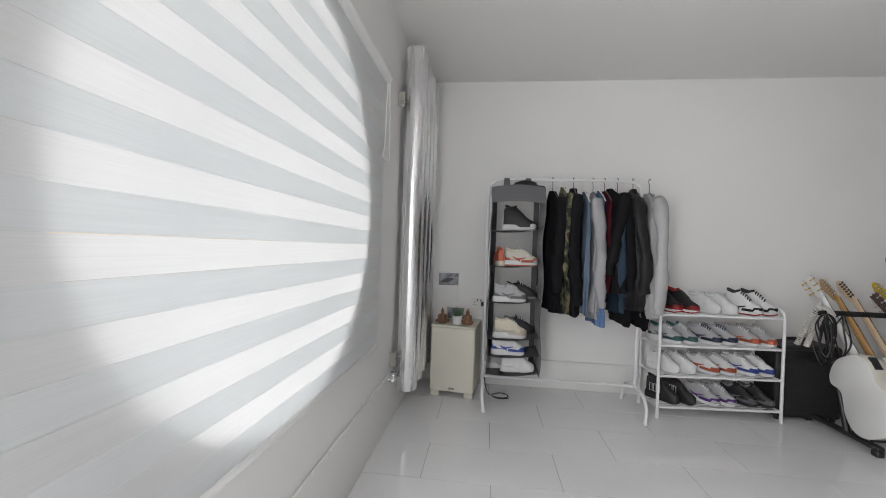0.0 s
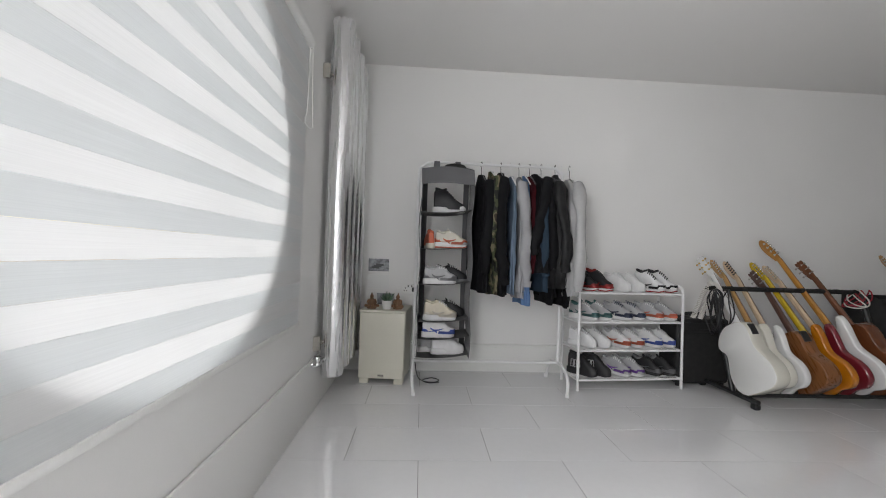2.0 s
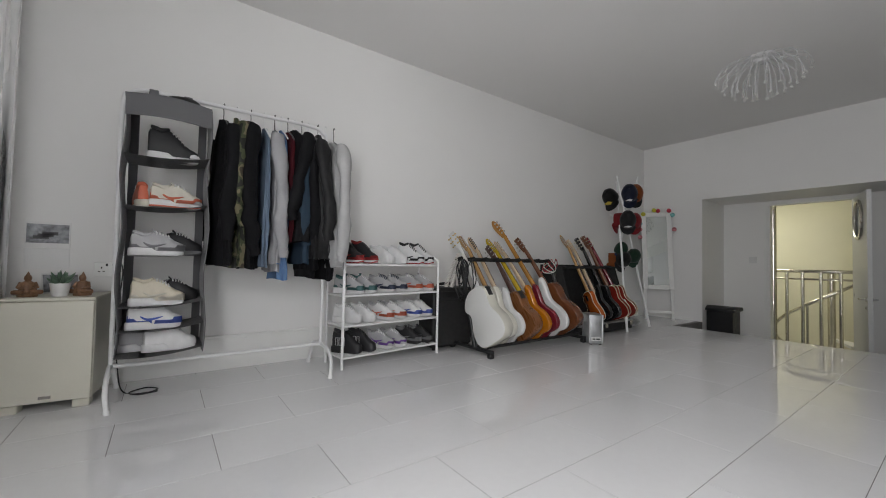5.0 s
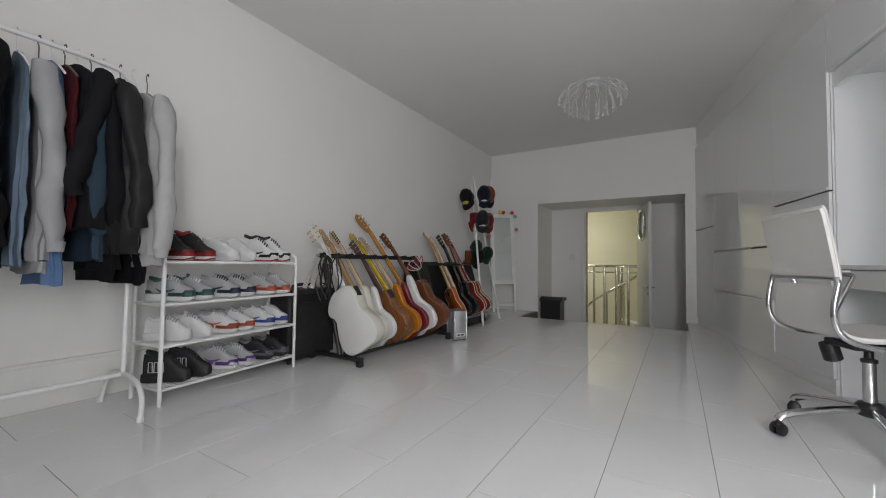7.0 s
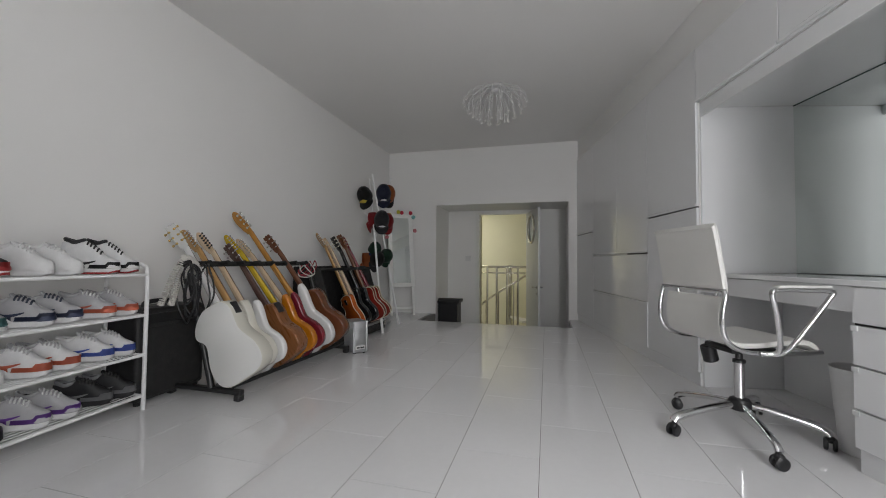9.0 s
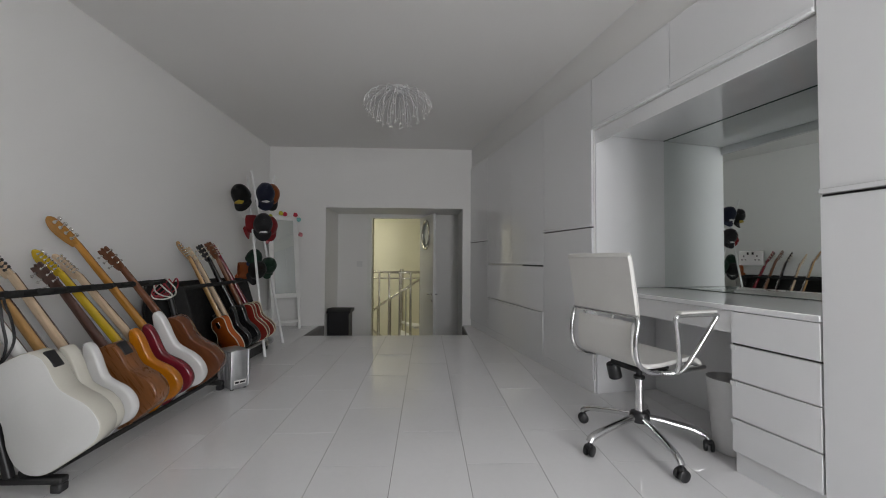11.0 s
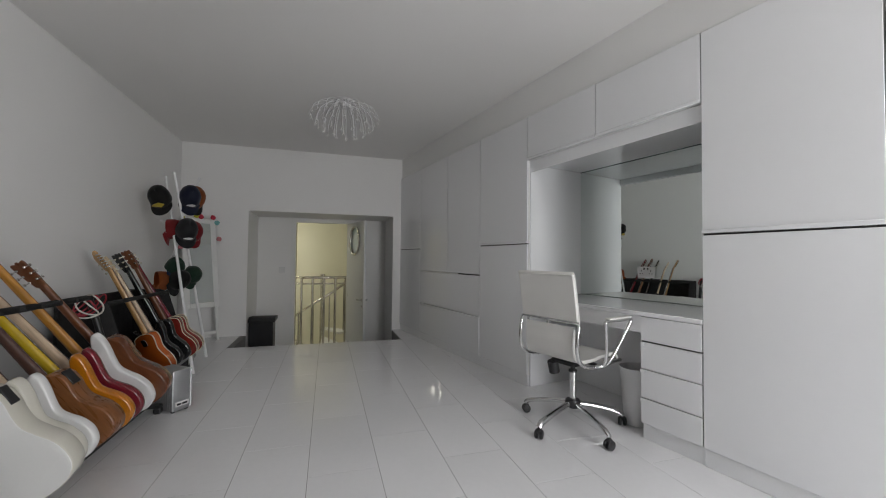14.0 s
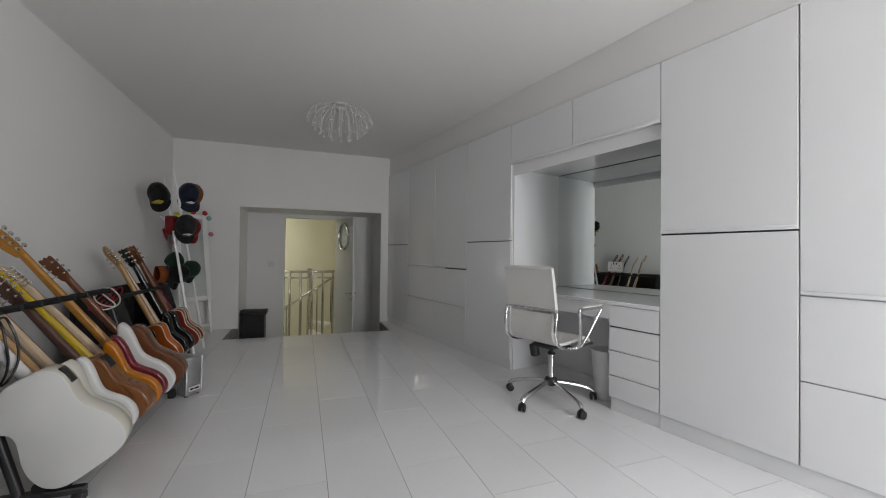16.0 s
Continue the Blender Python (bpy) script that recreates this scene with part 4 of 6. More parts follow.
garment("sweatshirt", 0.975, 1.70, 0.80, C_GREY, "light grey marl sweatshirt with ribbed hem", 0.225, 0.026, 5, hem=C_GREY, sleeve_len=0.78, cuff=C_GREY)
garment("jeans_shirt", 1.02, 1.71, 0.70, C_BLUE, "mid blue denim shirt hanging below its neighbours", 0.20, 0.024, 6, sleeve=False)
garment("shirt", 1.065, 1.71, 0.95, C_RED, "dark red shirt pressed between jackets", 0.20, 0.016, 7, sleeve=False)
garment("jacket", 1.115, 1.735, 0.95, C_CHAR, "charcoal jacket with a bent sleeve", 0.255, 0.05, 8, sleeve_len=0.60, swing=-0.07, turn=5)
garment("jacket", 1.165, 1.69, 0.80, C_TEAL, "faded teal denim jacket", 0.21, 0.026, 9, sleeve_len=0.72)
garment("jacket", 1.215, 1.70, 0.76, C_BLACK, "black zip jacket with ribbed hem", 0.225, 0.03, 10, sleeve_len=0.74, hem=C_BLACK)
garment("leather_jacket", 1.285, 1.705, 0.84, C_LEATHER, "dark grey leather jacket with creased sleeves", 0.285, 0.072, 11, sleeve_len=0.70, turn=-6, collar=C_LEATHER, swing=0.02)
garment("trousers", 1.345, 1.55, 0.69, C_BLACK, "black folded trousers on a hanger", 0.20, 0.025, 12, sleeve=False)
garment("hoodie", 1.41, 1.70, 0.84, C_HOOD, "pale grey fleece hoodie with hanging hood", 0.285, 0.062, 13, sleeve_len=0.80, hem=C_HOOD, hood=True, turn=-8, swing=0.03, cuff=C_HOOD)


# ---- shoes ----
SHOE_MATS = {}


def leather(col, rough=0.5):
    key = (*col, rough)
    if key not in SHOE_MATS:
        SHOE_MATS[key] = mat("shoe_leather", col, rough, var=0.08, vscale=20, bump=0.15, bscale=250)
    return SHOE_MATS[key]


WHT, OFFW, BLK, RED, GRY, LGRY, TEALC, NAVY, CORAL, PURP, ROYAL, BEIGE = ((0.68, 0.68, 0.68), (0.60, 0.57, 0.49), (0.015, 0.015, 0.017), (0.30, 0.02, 0.02), (0.20, 0.20, 0.21), (0.40, 0.40, 0.41), (0.05, 0.13, 0.13), (0.03, 0.04, 0.08), (0.55, 0.13, 0.07), (0.16, 0.06, 0.32), (0.07, 0.12, 0.45), (0.58, 0.53, 0.42))
SOLE_OUT = [(0.0, -0.148), (0.026, -0.143), (0.036, -0.11), (0.034, -0.05), (0.036, 0.01), (0.047, 0.07), (0.046, 0.11), (0.030, 0.145), (0.004, 0.156), (-0.026, 0.142), (-0.041, 0.105), (-0.043, 0.06), (-0.034, 0.0), (-0.032, -0.06), (-0.035, -0.11), (-0.025, -0.143)]


def width_at(y):
    """Half widths of the last at y along the foot, inner and outer."""
    def side(pts):
        pts = sorted(pts, key=lambda p: p[1])
        for p, q in zip(pts, pts[1:]):
            if p[1] <= y <= q[1]:
                f = (y - p[1]) / (q[1] - p[1] + 1e-9)
                return p[0] + f * (q[0] - p[0])
        return pts[0][0] if y < pts[0][1] else pts[-1][0]
    return side(SOLE_OUT[:9]), side([SOLE_OUT[0], *SOLE_OUT[8:]])


def shoe(m, upper, sole, accent, label, high=0.0, tongue=None, toe=None, laces=(0.7, 0.7, 0.7), group="shoes", stripe=True, low_sole=None, bars=False):
    t = thing("shoe", m @ Matrix.Diagonal((0.89, 0.88, 1.28, 1)), label, "shoe", group)
    b = bm_new()
    out = [(p.x, p.y) for p in smooth_path([(x, y, 0) for x, y in SOLE_OUT], 3, True)]
    slab(b, out, 0.0, 0.026, 0.004, Matrix.Rotation(radians(90), 4, "X") @ Matrix.Scale(-1, 4, (0, 1, 0)))
    bmesh.ops.transform(b, matrix=Matrix.Scale(-1, 4, (0, 0, 1)), verts=b.verts[:])
    zmin = min(v.co.z for v in b.verts)
    bmesh.ops.translate(b, vec=(0, 0, -zmin), verts=b.verts[:])
    for v in b.verts:
        if v.co.y < -0.02 and v.co.z > 0.013:
            v.co.z += 0.010
        if v.co.y > 0.11 and v.co.z < 0.01:
            v.co.z += (v.co.y - 0.11) * 0.22
    so = part("sole", b, leather(sole, 0.55), t)
    if low_sole:
        b = bm_new()
        slab(b, [(x * 1.01, y * 1.005) for x, y in out], 0.0, 0.008, 0.001, Matrix.Rotation(radians(90), 4, "X"))
        zmin = min(v.co.z for v in b.verts)
        bmesh.ops.translate(b, vec=(0, 0, -zmin + 0.0005), verts=b.verts[:])
        for v in b.verts:
            if v.co.y > 0.11:
                v.co.z += (v.co.y - 0.11) * 0.22
        part("outsole", b, leather(low_sole, 0.6), so)
    ys = [-0.146, -0.136, -0.10, -0.06, -0.02, 0.02, 0.06, 0.09, 0.12, 0.142, 0.153]
    hs = [0.070, 0.096, 0.094, 0.094, 0.103, 0.100, 0.083, 0.065, 0.055, 0.047, 0.030]
    hs = [h + (high * (1.0 if y < -0.05 else max(0, 1 - (y + 0.05) / 0.10))) for h, y in zip(hs, ys)]
    b = bm_new()
    rings, n = [], 12
    for y, h in zip(ys, hs):
        wo, wi = width_at(y)
        wo, wi = wo * 0.97, wi * 0.97
        r = []
        for j in range(n + 1):
            a = math.pi * j / n
            c = math.cos(a)
            x = (wo + wi) / 2 + (wo - wi) / 2 * math.copysign(abs(c) ** (0.7 if y > 0.03 else 0.55), c) * (1 - 0.22 * math.sin(a) ** 2)
            z = 0.022 + (h - 0.012) * math.sin(a) ** 0.62
            if y < -0.03 and y > -0.14:
                z = min(z, 0.022 + (h - 0.012) * (0.92 if 2 < j < n - 2 else 1))
            r.append(b.verts.new((x, y, z)))
        rings.append(r)
    for p, q in zip(rings, rings[1:]):
        for j in range(n):
            b.faces.new((p[j], p[j + 1], q[j + 1], q[j]))
    b.faces.new(rings[0]), b.faces.new(rings[-1][::-1])
    up = part("upper", b, leather(upper), t)
    if stripe:
        b = bm_new()
        base = [b.verts.new((x * 1.0, y * 1.0, 0.024)) for x, y in out]
        rim = [b.verts.new((x * 0.985, y * 0.99, 0.040 + 0.012 * (y > 0.10 or y < -0.10))) for x, y in out]
        for i in range(len(out)):
            j = (i + 1) % len(out)
            b.faces.new((base[i], base[j], rim[j], rim[i]))
        bmesh.ops.solidify(b, geom=b.faces[:], thickness=0.003)
        part("mudguard", b, leather(accent), up)
    b = bm_new()
    z0 = hs[3] + 0.002
    outl = [(0.024 * math.cos(a), -0.080 + 0.048 * math.sin(a), z0 + 0.004 + 0.005 * math.cos(2 * a + math.pi) + (0.004 if math.sin(a) < -0.3 else 0)) for a in (2 * math.pi * i / 18 for i in range(18))]
    tube(b, outl, 0.0085, 8, True)
    part("collar", b, leather(tongue or (upper if upper != BLK else accent)), up)
    b = bm_new()
    q = [b.verts.new((x * 0.9, y, z - 0.002)) for x, y, z in outl]
    b.faces.new(q)
    bmesh.ops.solidify(b, geom=b.faces[:], thickness=0.004)
    part("opening", b, leather((0.03, 0.03, 0.03), 0.9), up)
    b = bm_new()
    slab(b, [(-0.017, 0.0), (0.017, 0.0), (0.019, 0.048), (0.011, 0.058), (-0.011, 0.058), (-0.019, 0.048)], -0.004, 0.004, 0.0015, Matrix.Translation((0, 0.012, hs[5] - 0.012)) @ Matrix.Rotation(radians(52), 4, "X"))
    part("tongue", b, leather(tongue or upper), up)
    for i in range(5):
        y = 0.058 - i * 0.017
        z = np.interp(y, ys, hs) + 0.012
        b = bm_new()
        tube(b, smooth_path([(-0.026, y - 0.004, z - 0.012), (0, y, z + 0.001), (0.026, y + 0.004, z - 0.012)], 3), 0.0046, 6)
        part("lace", b, leather(laces, 0.8), up)
    if bars:
        for k in (0, 1):
            for y in (-0.085, -0.05, -0.015):
                x0 = width_at(y)[k] * 0.985
                b = bm_new()
                tube(b, [(x0, y - 0.013, 0.046), (x0, y + 0.013, 0.046), (x0 * 0.96, y + 0.010, 0.092), (x0 * 0.96, y - 0.012, 0.092)], 0.0032, 6, True)
                part("side_bar", b, leather(WHT), up)
    if toe:
        b = bm_new()
        ball(b, (0.002, 0.110, 0.026), 0.049, 14, 8, (0.95, 1.0, 0.66))
        for v in [v for v in b.verts if v.co.z < 0.022]:
            v.co.z = 0.022
        part("toe_cap", b, leather(toe), up)
    if stripe:
        for s, k in ((1, 0), (-1, 1)):
            b = bm_new()
            pts = []
            for y, z in ((-0.075, 0.060), (-0.04, 0.044), (0.0, 0.046), (0.045, 0.056)):
                w = width_at(y)[k] * 0.975
                pts.append((w * 0.985 + s * 0.001, y, z))
            tube(b, smooth_path(pts, 3), [0.003, 0.006, 0.008, 0.009, 0.010, 0.009, 0.008, 0.006, 0.004, 0.002], 6, flat=0.3)
            part("side_stripe", b, leather(accent), up)
        b = bm_new()
        ball(b, (0, -0.128, 0.055), 0.026, 12, 8, (1.1, 0.72, 1.15))
        part("heel_counter", b, leather(accent), up)
    return t


# the shoe rack
SR = pose(1.486, 3.073, 0, 0, 0, 5.1)
SW, SD = 0.942, 0.29
rack = thing("shoe_rack", SR, "white metal four-tier shoe rack", "shoe rack")
TIERS = (0.085, 0.325, 0.560, 0.802)
for x in (0.0, SW):
    b = bm_new()
    tube(b, smooth_path([(x, 0, 0.0), (x, 0, 0.4), (x, 0, 0.80), (x, 0.025, 0.853), (x, 0.07, 0.868), (x, SD - 0.07, 0.868), (x, SD - 0.025, 0.853), (x, SD, 0.80), (x, SD, 0.4), (x, SD, 0.0)], 5), 0.0115, 12)
    part("end_hoop", b, M_WHITE_MET, rack)
for z in TIERS:
    b = bm_new()
    for y in (0.0, SD):
        tube(b, [(0, y, z), (SW, y, z)], 0.009, 10)
    for x in (0.0, SW):
        tube(b, [(x, 0, z), (x, SD, z)], 0.007, 8)
    sh = part("tier", b, M_WHITE_MET, rack)
    for i in range(1, 9):
        b = bm_new()
        tube(b, [(0.004, SD * i / 9, z - 0.002), (SW - 0.004, SD * i / 9, z - 0.002)], 0.0035, 6)
        part("wire", b, M_WHITE_MET, sh)

PAIRS = {
    3: ((0.13, BLK, WHT, RED, "black and red high basketball shoe with white sole", dict(high=0.035, low_sole=RED, toe=RED, laces=(0.03, 0.03, 0.03))),
        (0.44, WHT, WHT, WHT, "plain white leather trainer", dict(high=0.01, stripe=False)),
        (0.74, WHT, WHT, BLK, "white trainer with black panels and red outsole", dict(high=0.04, low_sole=RED, toe=WHT, tongue=BLK, laces=(0.03, 0.03, 0.03)))),
    2: ((0.13, LGRY, WHT, TEALC, "grey trainer with a dark teal heel", dict(toe=TEALC, tongue=TEALC)),
        (0.44, LGRY, WHT, NAVY, "grey trainer with navy panels", dict(toe=NAVY, laces=(0.06, 0.07, 0.1))),
        (0.74, LGRY, WHT, CORAL, "grey trainer with coral red panels", dict(toe=CORAL))),
    1: ((0.13, WHT, WHT, WHT, "plain white court trainer with grey laces", dict(laces=(0.42, 0.42, 0.42), stripe=False)),
        (0.44, WHT, WHT, CORAL, "white trainer with coral trim", dict(laces=(0.5, 0.5, 0.5), stripe=True, tongue=LGRY)),
        (0.74, WHT, WHT, ROYAL, "white trainer with a royal blue heel", dict(laces=(0.55, 0.55, 0.56)))),
    0: ((0.13, BLK, BLK, BLK, "black high trainer with bold white outlined bars", dict(high=0.03, laces=(0.03, 0.03, 0.03), stripe=False, bars=True)),
        (0.44, LGRY, WHT, PURP, "grey trainer with purple panels", dict(toe=LGRY)),
        (0.74, BLK, BLK, GRY, "black running shoe with grey trim", dict(laces=(0.05, 0.05, 0.05)))),
}
for tier, pairs in PAIRS.items():
    for x, up, so, ac, label, kw in pairs:
        for k in (0, 1):
            rs = random.Random(tier * 50 + int(x * 100) + k)
            shoe(SR @ pose(x - 0.025 + 0.125 * k, 0.135 + rs.uniform(-0.012, 0.012), TIERS[tier] + 0.0095, 0, 0, 180 + 31 + rs.uniform(-5, 5)), up, so, ac, label, group="shoes on the rack", **kw)

# shoes in the organiser, side on
IN_ORG = ((0, 0.39, 3.13, BLK, WHT, BLK, "black canvas high-top with a white toe and sole", dict(high=0.05, toe=WHT, stripe=False)),
          (1, 0.41, 3.10, OFFW, WHT, CORAL, "off-white trainer with a red stripe and mudguard", dict(low_sole=CORAL, toe=LGRY)),
          (1, 0.24, 3.20, CORAL, OFFW, BLK, "faded red trainer set heel-out", dict(stripe=False)),
          (2, 0.33, 3.08, LGRY, WHT, GRY, "grey and white running trainer", {}),
          (2, 0.43, 3.22, BLK, GRY, BLK, "black trainer behind a grey one", dict(stripe=False)),
          (3, 0.34, 3.09, BEIGE, WHT, OFFW, "cream trainer with loose laces", dict(high=0.015)),
          (3, 0.42, 3.23, BLK, BLK, GRY, "dark trainer at the back of the shelf", dict(stripe=False)),
          (4, 0.33, 3.09, WHT, WHT, ROYAL, "white trainer with a blue stripe", {}),
          (5, 0.41, 3.10, WHT, WHT, WHT, "plain white trainer lying with loose laces", dict(stripe=False)),
          (5, 0.27, 3.20, LGRY, WHT, LGRY, "pale grey trainer at the back", dict(stripe=False)))
for k, x, y, up, so, ac, label, kw in IN_ORG:
    u = (x - OX0) / (OX1 - OX0)
    z = SHELF_Z[k] - 0.018 * (1 - (2 * u - 1) ** 2) + 0.03 * u + 0.001
    shoe(pose(x, y, z + 0.003, 0, -3, -90 if "heel-out" not in label else 8), up, so, ac, label, group="shoes in the organiser", **kw)


# ---- guitars ----
def wood(name, col, rough=0.35, coat=0.3, var=0.22):
    return mat(name, col, rough, var=var, vscale=7, bscale=70, bump=0.03, coat=coat, grain=(9, 9, 0.9))


G_MAPLE = wood("maple_neck", (0.47, 0.27, 0.10))
G_AMBER = wood("amber_maple_neck", (0.45, 0.205, 0.03))
G_PALE = wood("pale_maple_neck", (0.62, 0.47, 0.32))
G_YELLOW = mat("yellow_lacquer", (0.58, 0.40, 0.02), 0.2, var=0.08, coat=0.5)
G_ROSE = wood("dark_rosewood", (0.085, 0.04, 0.028))
G_MAHOG = wood("mahogany", (0.15, 0.05, 0.018))
G_BROWN = wood("brown_mahogany_side", (0.21, 0.080, 0.025), 0.3, 0.4)
G_ACOU = wood("reddish_brown_acoustic", (0.14, 0.042, 0.013), 0.22, 0.6)
G_WHITE = mat("white_guitar_lacquer", (0.72, 0.72, 0.71), 0.16, var=0.02, coat=0.6)
G_SATIN = mat("white_satin_guitar_back", (0.70, 0.70, 0.68), 0.42, var=0.02, bump=0.03)
G_IVORY = mat("ivory_guitar_lacquer", (0.68, 0.66, 0.58), 0.22, var=0.03, coat=0.4)
G_MUST = mat("amber_burst_lacquer", (0.46, 0.155, 0.005), 0.16, var=0.22, vscale=4, coat=0.6)
G_WINE = mat("wine_red_lacquer", (0.17, 0.012, 0.022), 0.16, var=0.1, coat=0.6)
G_BLK = mat("black_guitar_lacquer", (0.012, 0.012, 0.013), 0.12, var=0.1, coat=0.6)
G_ORANGE = mat("orange_burst_lacquer", (0.42, 0.09, 0.012), 0.15, var=0.3, vscale=4, coat=0.7)
G_CHERRY = mat("cherry_red_lacquer", (0.20, 0.018, 0.012), 0.14, var=0.3, vscale=4, coat=0.7)
G_BIND = mat("cream_binding", (0.62, 0.56, 0.42), 0.35, var=0.05)
G_GOLD = mat("gold_plating", (0.72, 0.52, 0.20), 0.2, 1.0, var=0.08)
G_NICKEL = mat("nickel_plating", (0.66, 0.65, 0.62), 0.18, 1.0, var=0.08)
G_PEARL = mat("pearl_button", (0.62, 0.57, 0.46), 0.3, var=0.1)

# half outlines from the butt upwards: (half width, height) as shares of body width and length
DREAD = [(0.0, 0.0), (0.30, 0.012), (0.455, 0.09), (0.50, 0.21), (0.478, 0.34), (0.405, 0.46), (0.355, 0.56), (0.358, 0.67), (0.385, 0.78), (0.375, 0.89), (0.28, 0.975), (0.08, 1.0)]
STRAT = [(0.0, 0.02), (0.25, 0.0), (0.43, 0.07), (0.50, 0.20), (0.475, 0.34), (0.385, 0.47), (0.345, 0.56), (0.375, 0.67), (0.43, 0.80), (0.455, 0.92), (0.42, 1.0), (0.33, 0.98), (0.22, 0.86), (0.10, 0.80)]
SINGLE = [(0.0, 0.0), (0.30, 0.012), (0.455, 0.09), (0.50, 0.22), (0.47, 0.36), (0.385, 0.49), (0.345, 0.60), (0.37, 0.72), (0.40, 0.83), (0.385, 0.93), (0.27, 0.99), (0.08, 1.0)]
CUT = [(0.0, 0.0), (0.31, 0.012), (0.465, 0.09), (0.51, 0.22), (0.48, 0.36), (0.395, 0.47), (0.335, 0.56), (0.345, 0.65), (0.395, 0.73), (0.385, 0.80), (0.325, 0.85), (0.29, 0.92), (0.10, 0.985)]

HORN = [(0.0, 0.0), (0.31, 0.012), (0.465, 0.09), (0.51, 0.22), (0.48, 0.36), (0.41, 0.48), (0.36, 0.58), (0.37, 0.65), (0.44, 0.71), (0.455, 0.77), (0.40, 0.85), (0.30, 0.92), (0.18, 0.975), (0.08, 1.0)]


def body_outline(left, right, w, l):
    pts = [(x * w, z * l, 0) for x, z in right] + [(-x * w, z * l, 0) for x, z in left[::-1][:-1]]
    return [(p.x, p.y) for p in smooth_path(pts, 4, True)]


def guitar(butt, head, kind, body, side, neck, tuners, label, thick=0.045, width=0.34, blen=0.44, back=None, binding=None, headstyle="inline", roll=0.0, panel=False, group="guitars in the long stand", headmat=None):
    butt, head = Vector(butt), Vector(head)
    zax = (head - butt).normalized()
    yax = Vector((1, 0, 0))
    yax = (yax - zax * yax.dot(zax)).normalized()
    xax = yax.cross(zax)
    m = Matrix((xax, yax, zax)).transposed().to_4x4()
    m.translation = butt
    m = m @ Matrix.Rotation(radians(roll), 4, "Z")
    L = (head - butt).length
    g = thing("guitar", m, label, "guitar", group)
    ol = {"acoustic": body_outline(DREAD, DREAD, width, blen), "horn": body_outline(HORN, DREAD, width, blen), "strat": body_outline(STRAT, STRAT, width, blen), "single": body_outline(CUT, SINGLE, width, blen)}[kind]
    e = 0.012 if thick < 0.06 else 0.006
    b = bm_new()
    slab(b, ol, -thick / 2, thick / 2, e)
    bd = part("body", b, side, g)
    if back:
        b = bm_new()
        slab(b, [(x * 0.985, z * 0.985 + 0.0075 * blen) for x, z in ol], -thick / 2 - 0.003, -thick / 2 + 0.004, 0.003)
        part("back_plate", b, back, bd)
        b = bm_new()
        slab(b, [(x * 0.985, z * 0.985 + 0.0075 * blen) for x, z in ol], thick / 2 - 0.004, thick / 2 + 0.003, 0.003)
        part("soundboard", b, body, bd)
    if binding:
        for y in (-thick / 2 + 0.004, thick / 2 - 0.004):
            b = bm_new()
            tube(b, [(x * 1.001, y, z * 1.001) for x, z in ol], 0.0042, 6, True)
            part("binding", b, binding, bd, "cream edge binding")
    if kind in ("acoustic", "horn"):
        b = bm_new()
        lathe(b, [(0.048, 0), (0.048, 0.002), (0.040, 0.0025)], 24, Matrix.Translation((0, thick / 2 + 0.0032, blen * 0.66)) @ Matrix.Rotation(radians(-90), 4, "X"))
        part("soundhole", b, M_GAP, bd)
        b = bm_new()
        box(b, (0, thick / 2 + 0.008, blen * 0.30), (0.15, 0.010, 0.028), bev=0.003)
        part("bridge", b, G_ROSE, bd)
    else:
        for z in (0.28, 0.42, 0.56):
            b = bm_new()
            box(b, (0, thick / 2 + 0.004, blen * z), (0.075, 0.012, 0.022), bev=0.004)
            part("pickup", b, M_BLACK, bd)
        b = bm_new()
        box(b, (0, thick / 2 + 0.005, blen * 0.16), (0.08, 0.014, 0.03), bev=0.003)
        part("bridge", b, G_NICKEL, bd)
        b = bm_new()
        box(b, (0, -thick / 2 - 0.001, blen * 0.80), (0.05, 0.004, 0.062), bev=0.0015)
        part("neck_plate", b, G_NICKEL, bd)
    if panel:
        b = bm_new()
        sx = max(x for x, z in ol if z > blen * 0.72)
        box(b, (sx * 0.985, 0.0, blen * 0.835), (0.012, 0.055, 0.085), bev=0.003)
        part("preamp_panel", b, M_BLACK, bd, "black control panel set in the side")
    z0, z1 = blen * 0.80, L - 0.185
    b = bm_new()
    n = 10
    rings = []
    yb = thick / 2 - 0.012
    for i in range(n + 1):
        u = i / n
        z = z0 + (z1 - z0) * u
        w = 0.030 - 0.008 * u
        d = 0.024 - 0.005 * u + (0.012 * max(0, 1 - u * 7))
        rings.append([b.verts.new((w * math.cos(a), yb + 0.006 - d * max(0, math.sin(a)) , z)) for a in (math.pi * k / 8 for k in range(9))])
    for p, q in zip(rings, rings[1:]):
        for j in range(8):
            b.faces.new((p[j], p[j + 1], q[j + 1], q[j]))
        b.faces.new((p[8], p[0], q[0], q[8]))
    b.faces.new(rings[0]), b.faces.new(rings[-1][::-1])
    nk = part("neck", b, neck, g)
    b = bm_new()
    w0, w1 = 0.0285, 0.0215
    yy = yb + 0.0062
    v = [b.verts.new(p) for p in ((-w0, yy, z0), (w0, yy, z0), (w1, yy, z1), (-w1, yy, z1))]
    v2 = [b.verts.new(p.co + Vector((0, 0.006, 0))) for p in v]
    b.faces.new(v), b.faces.new(v2[::-1])
    for k in range(4):
        b.faces.new((v[k], v[(k + 1) % 4], v2[(k + 1) % 4], v2[k]))
    part("fretboard", b, G_ROSE, nk, smooth=False)
    tilt = Matrix.Translation((0, yb - 0.002, z1 - 0.006)) @ Matrix.Rotation(radians(10), 4, "X")
    hl = 0.185
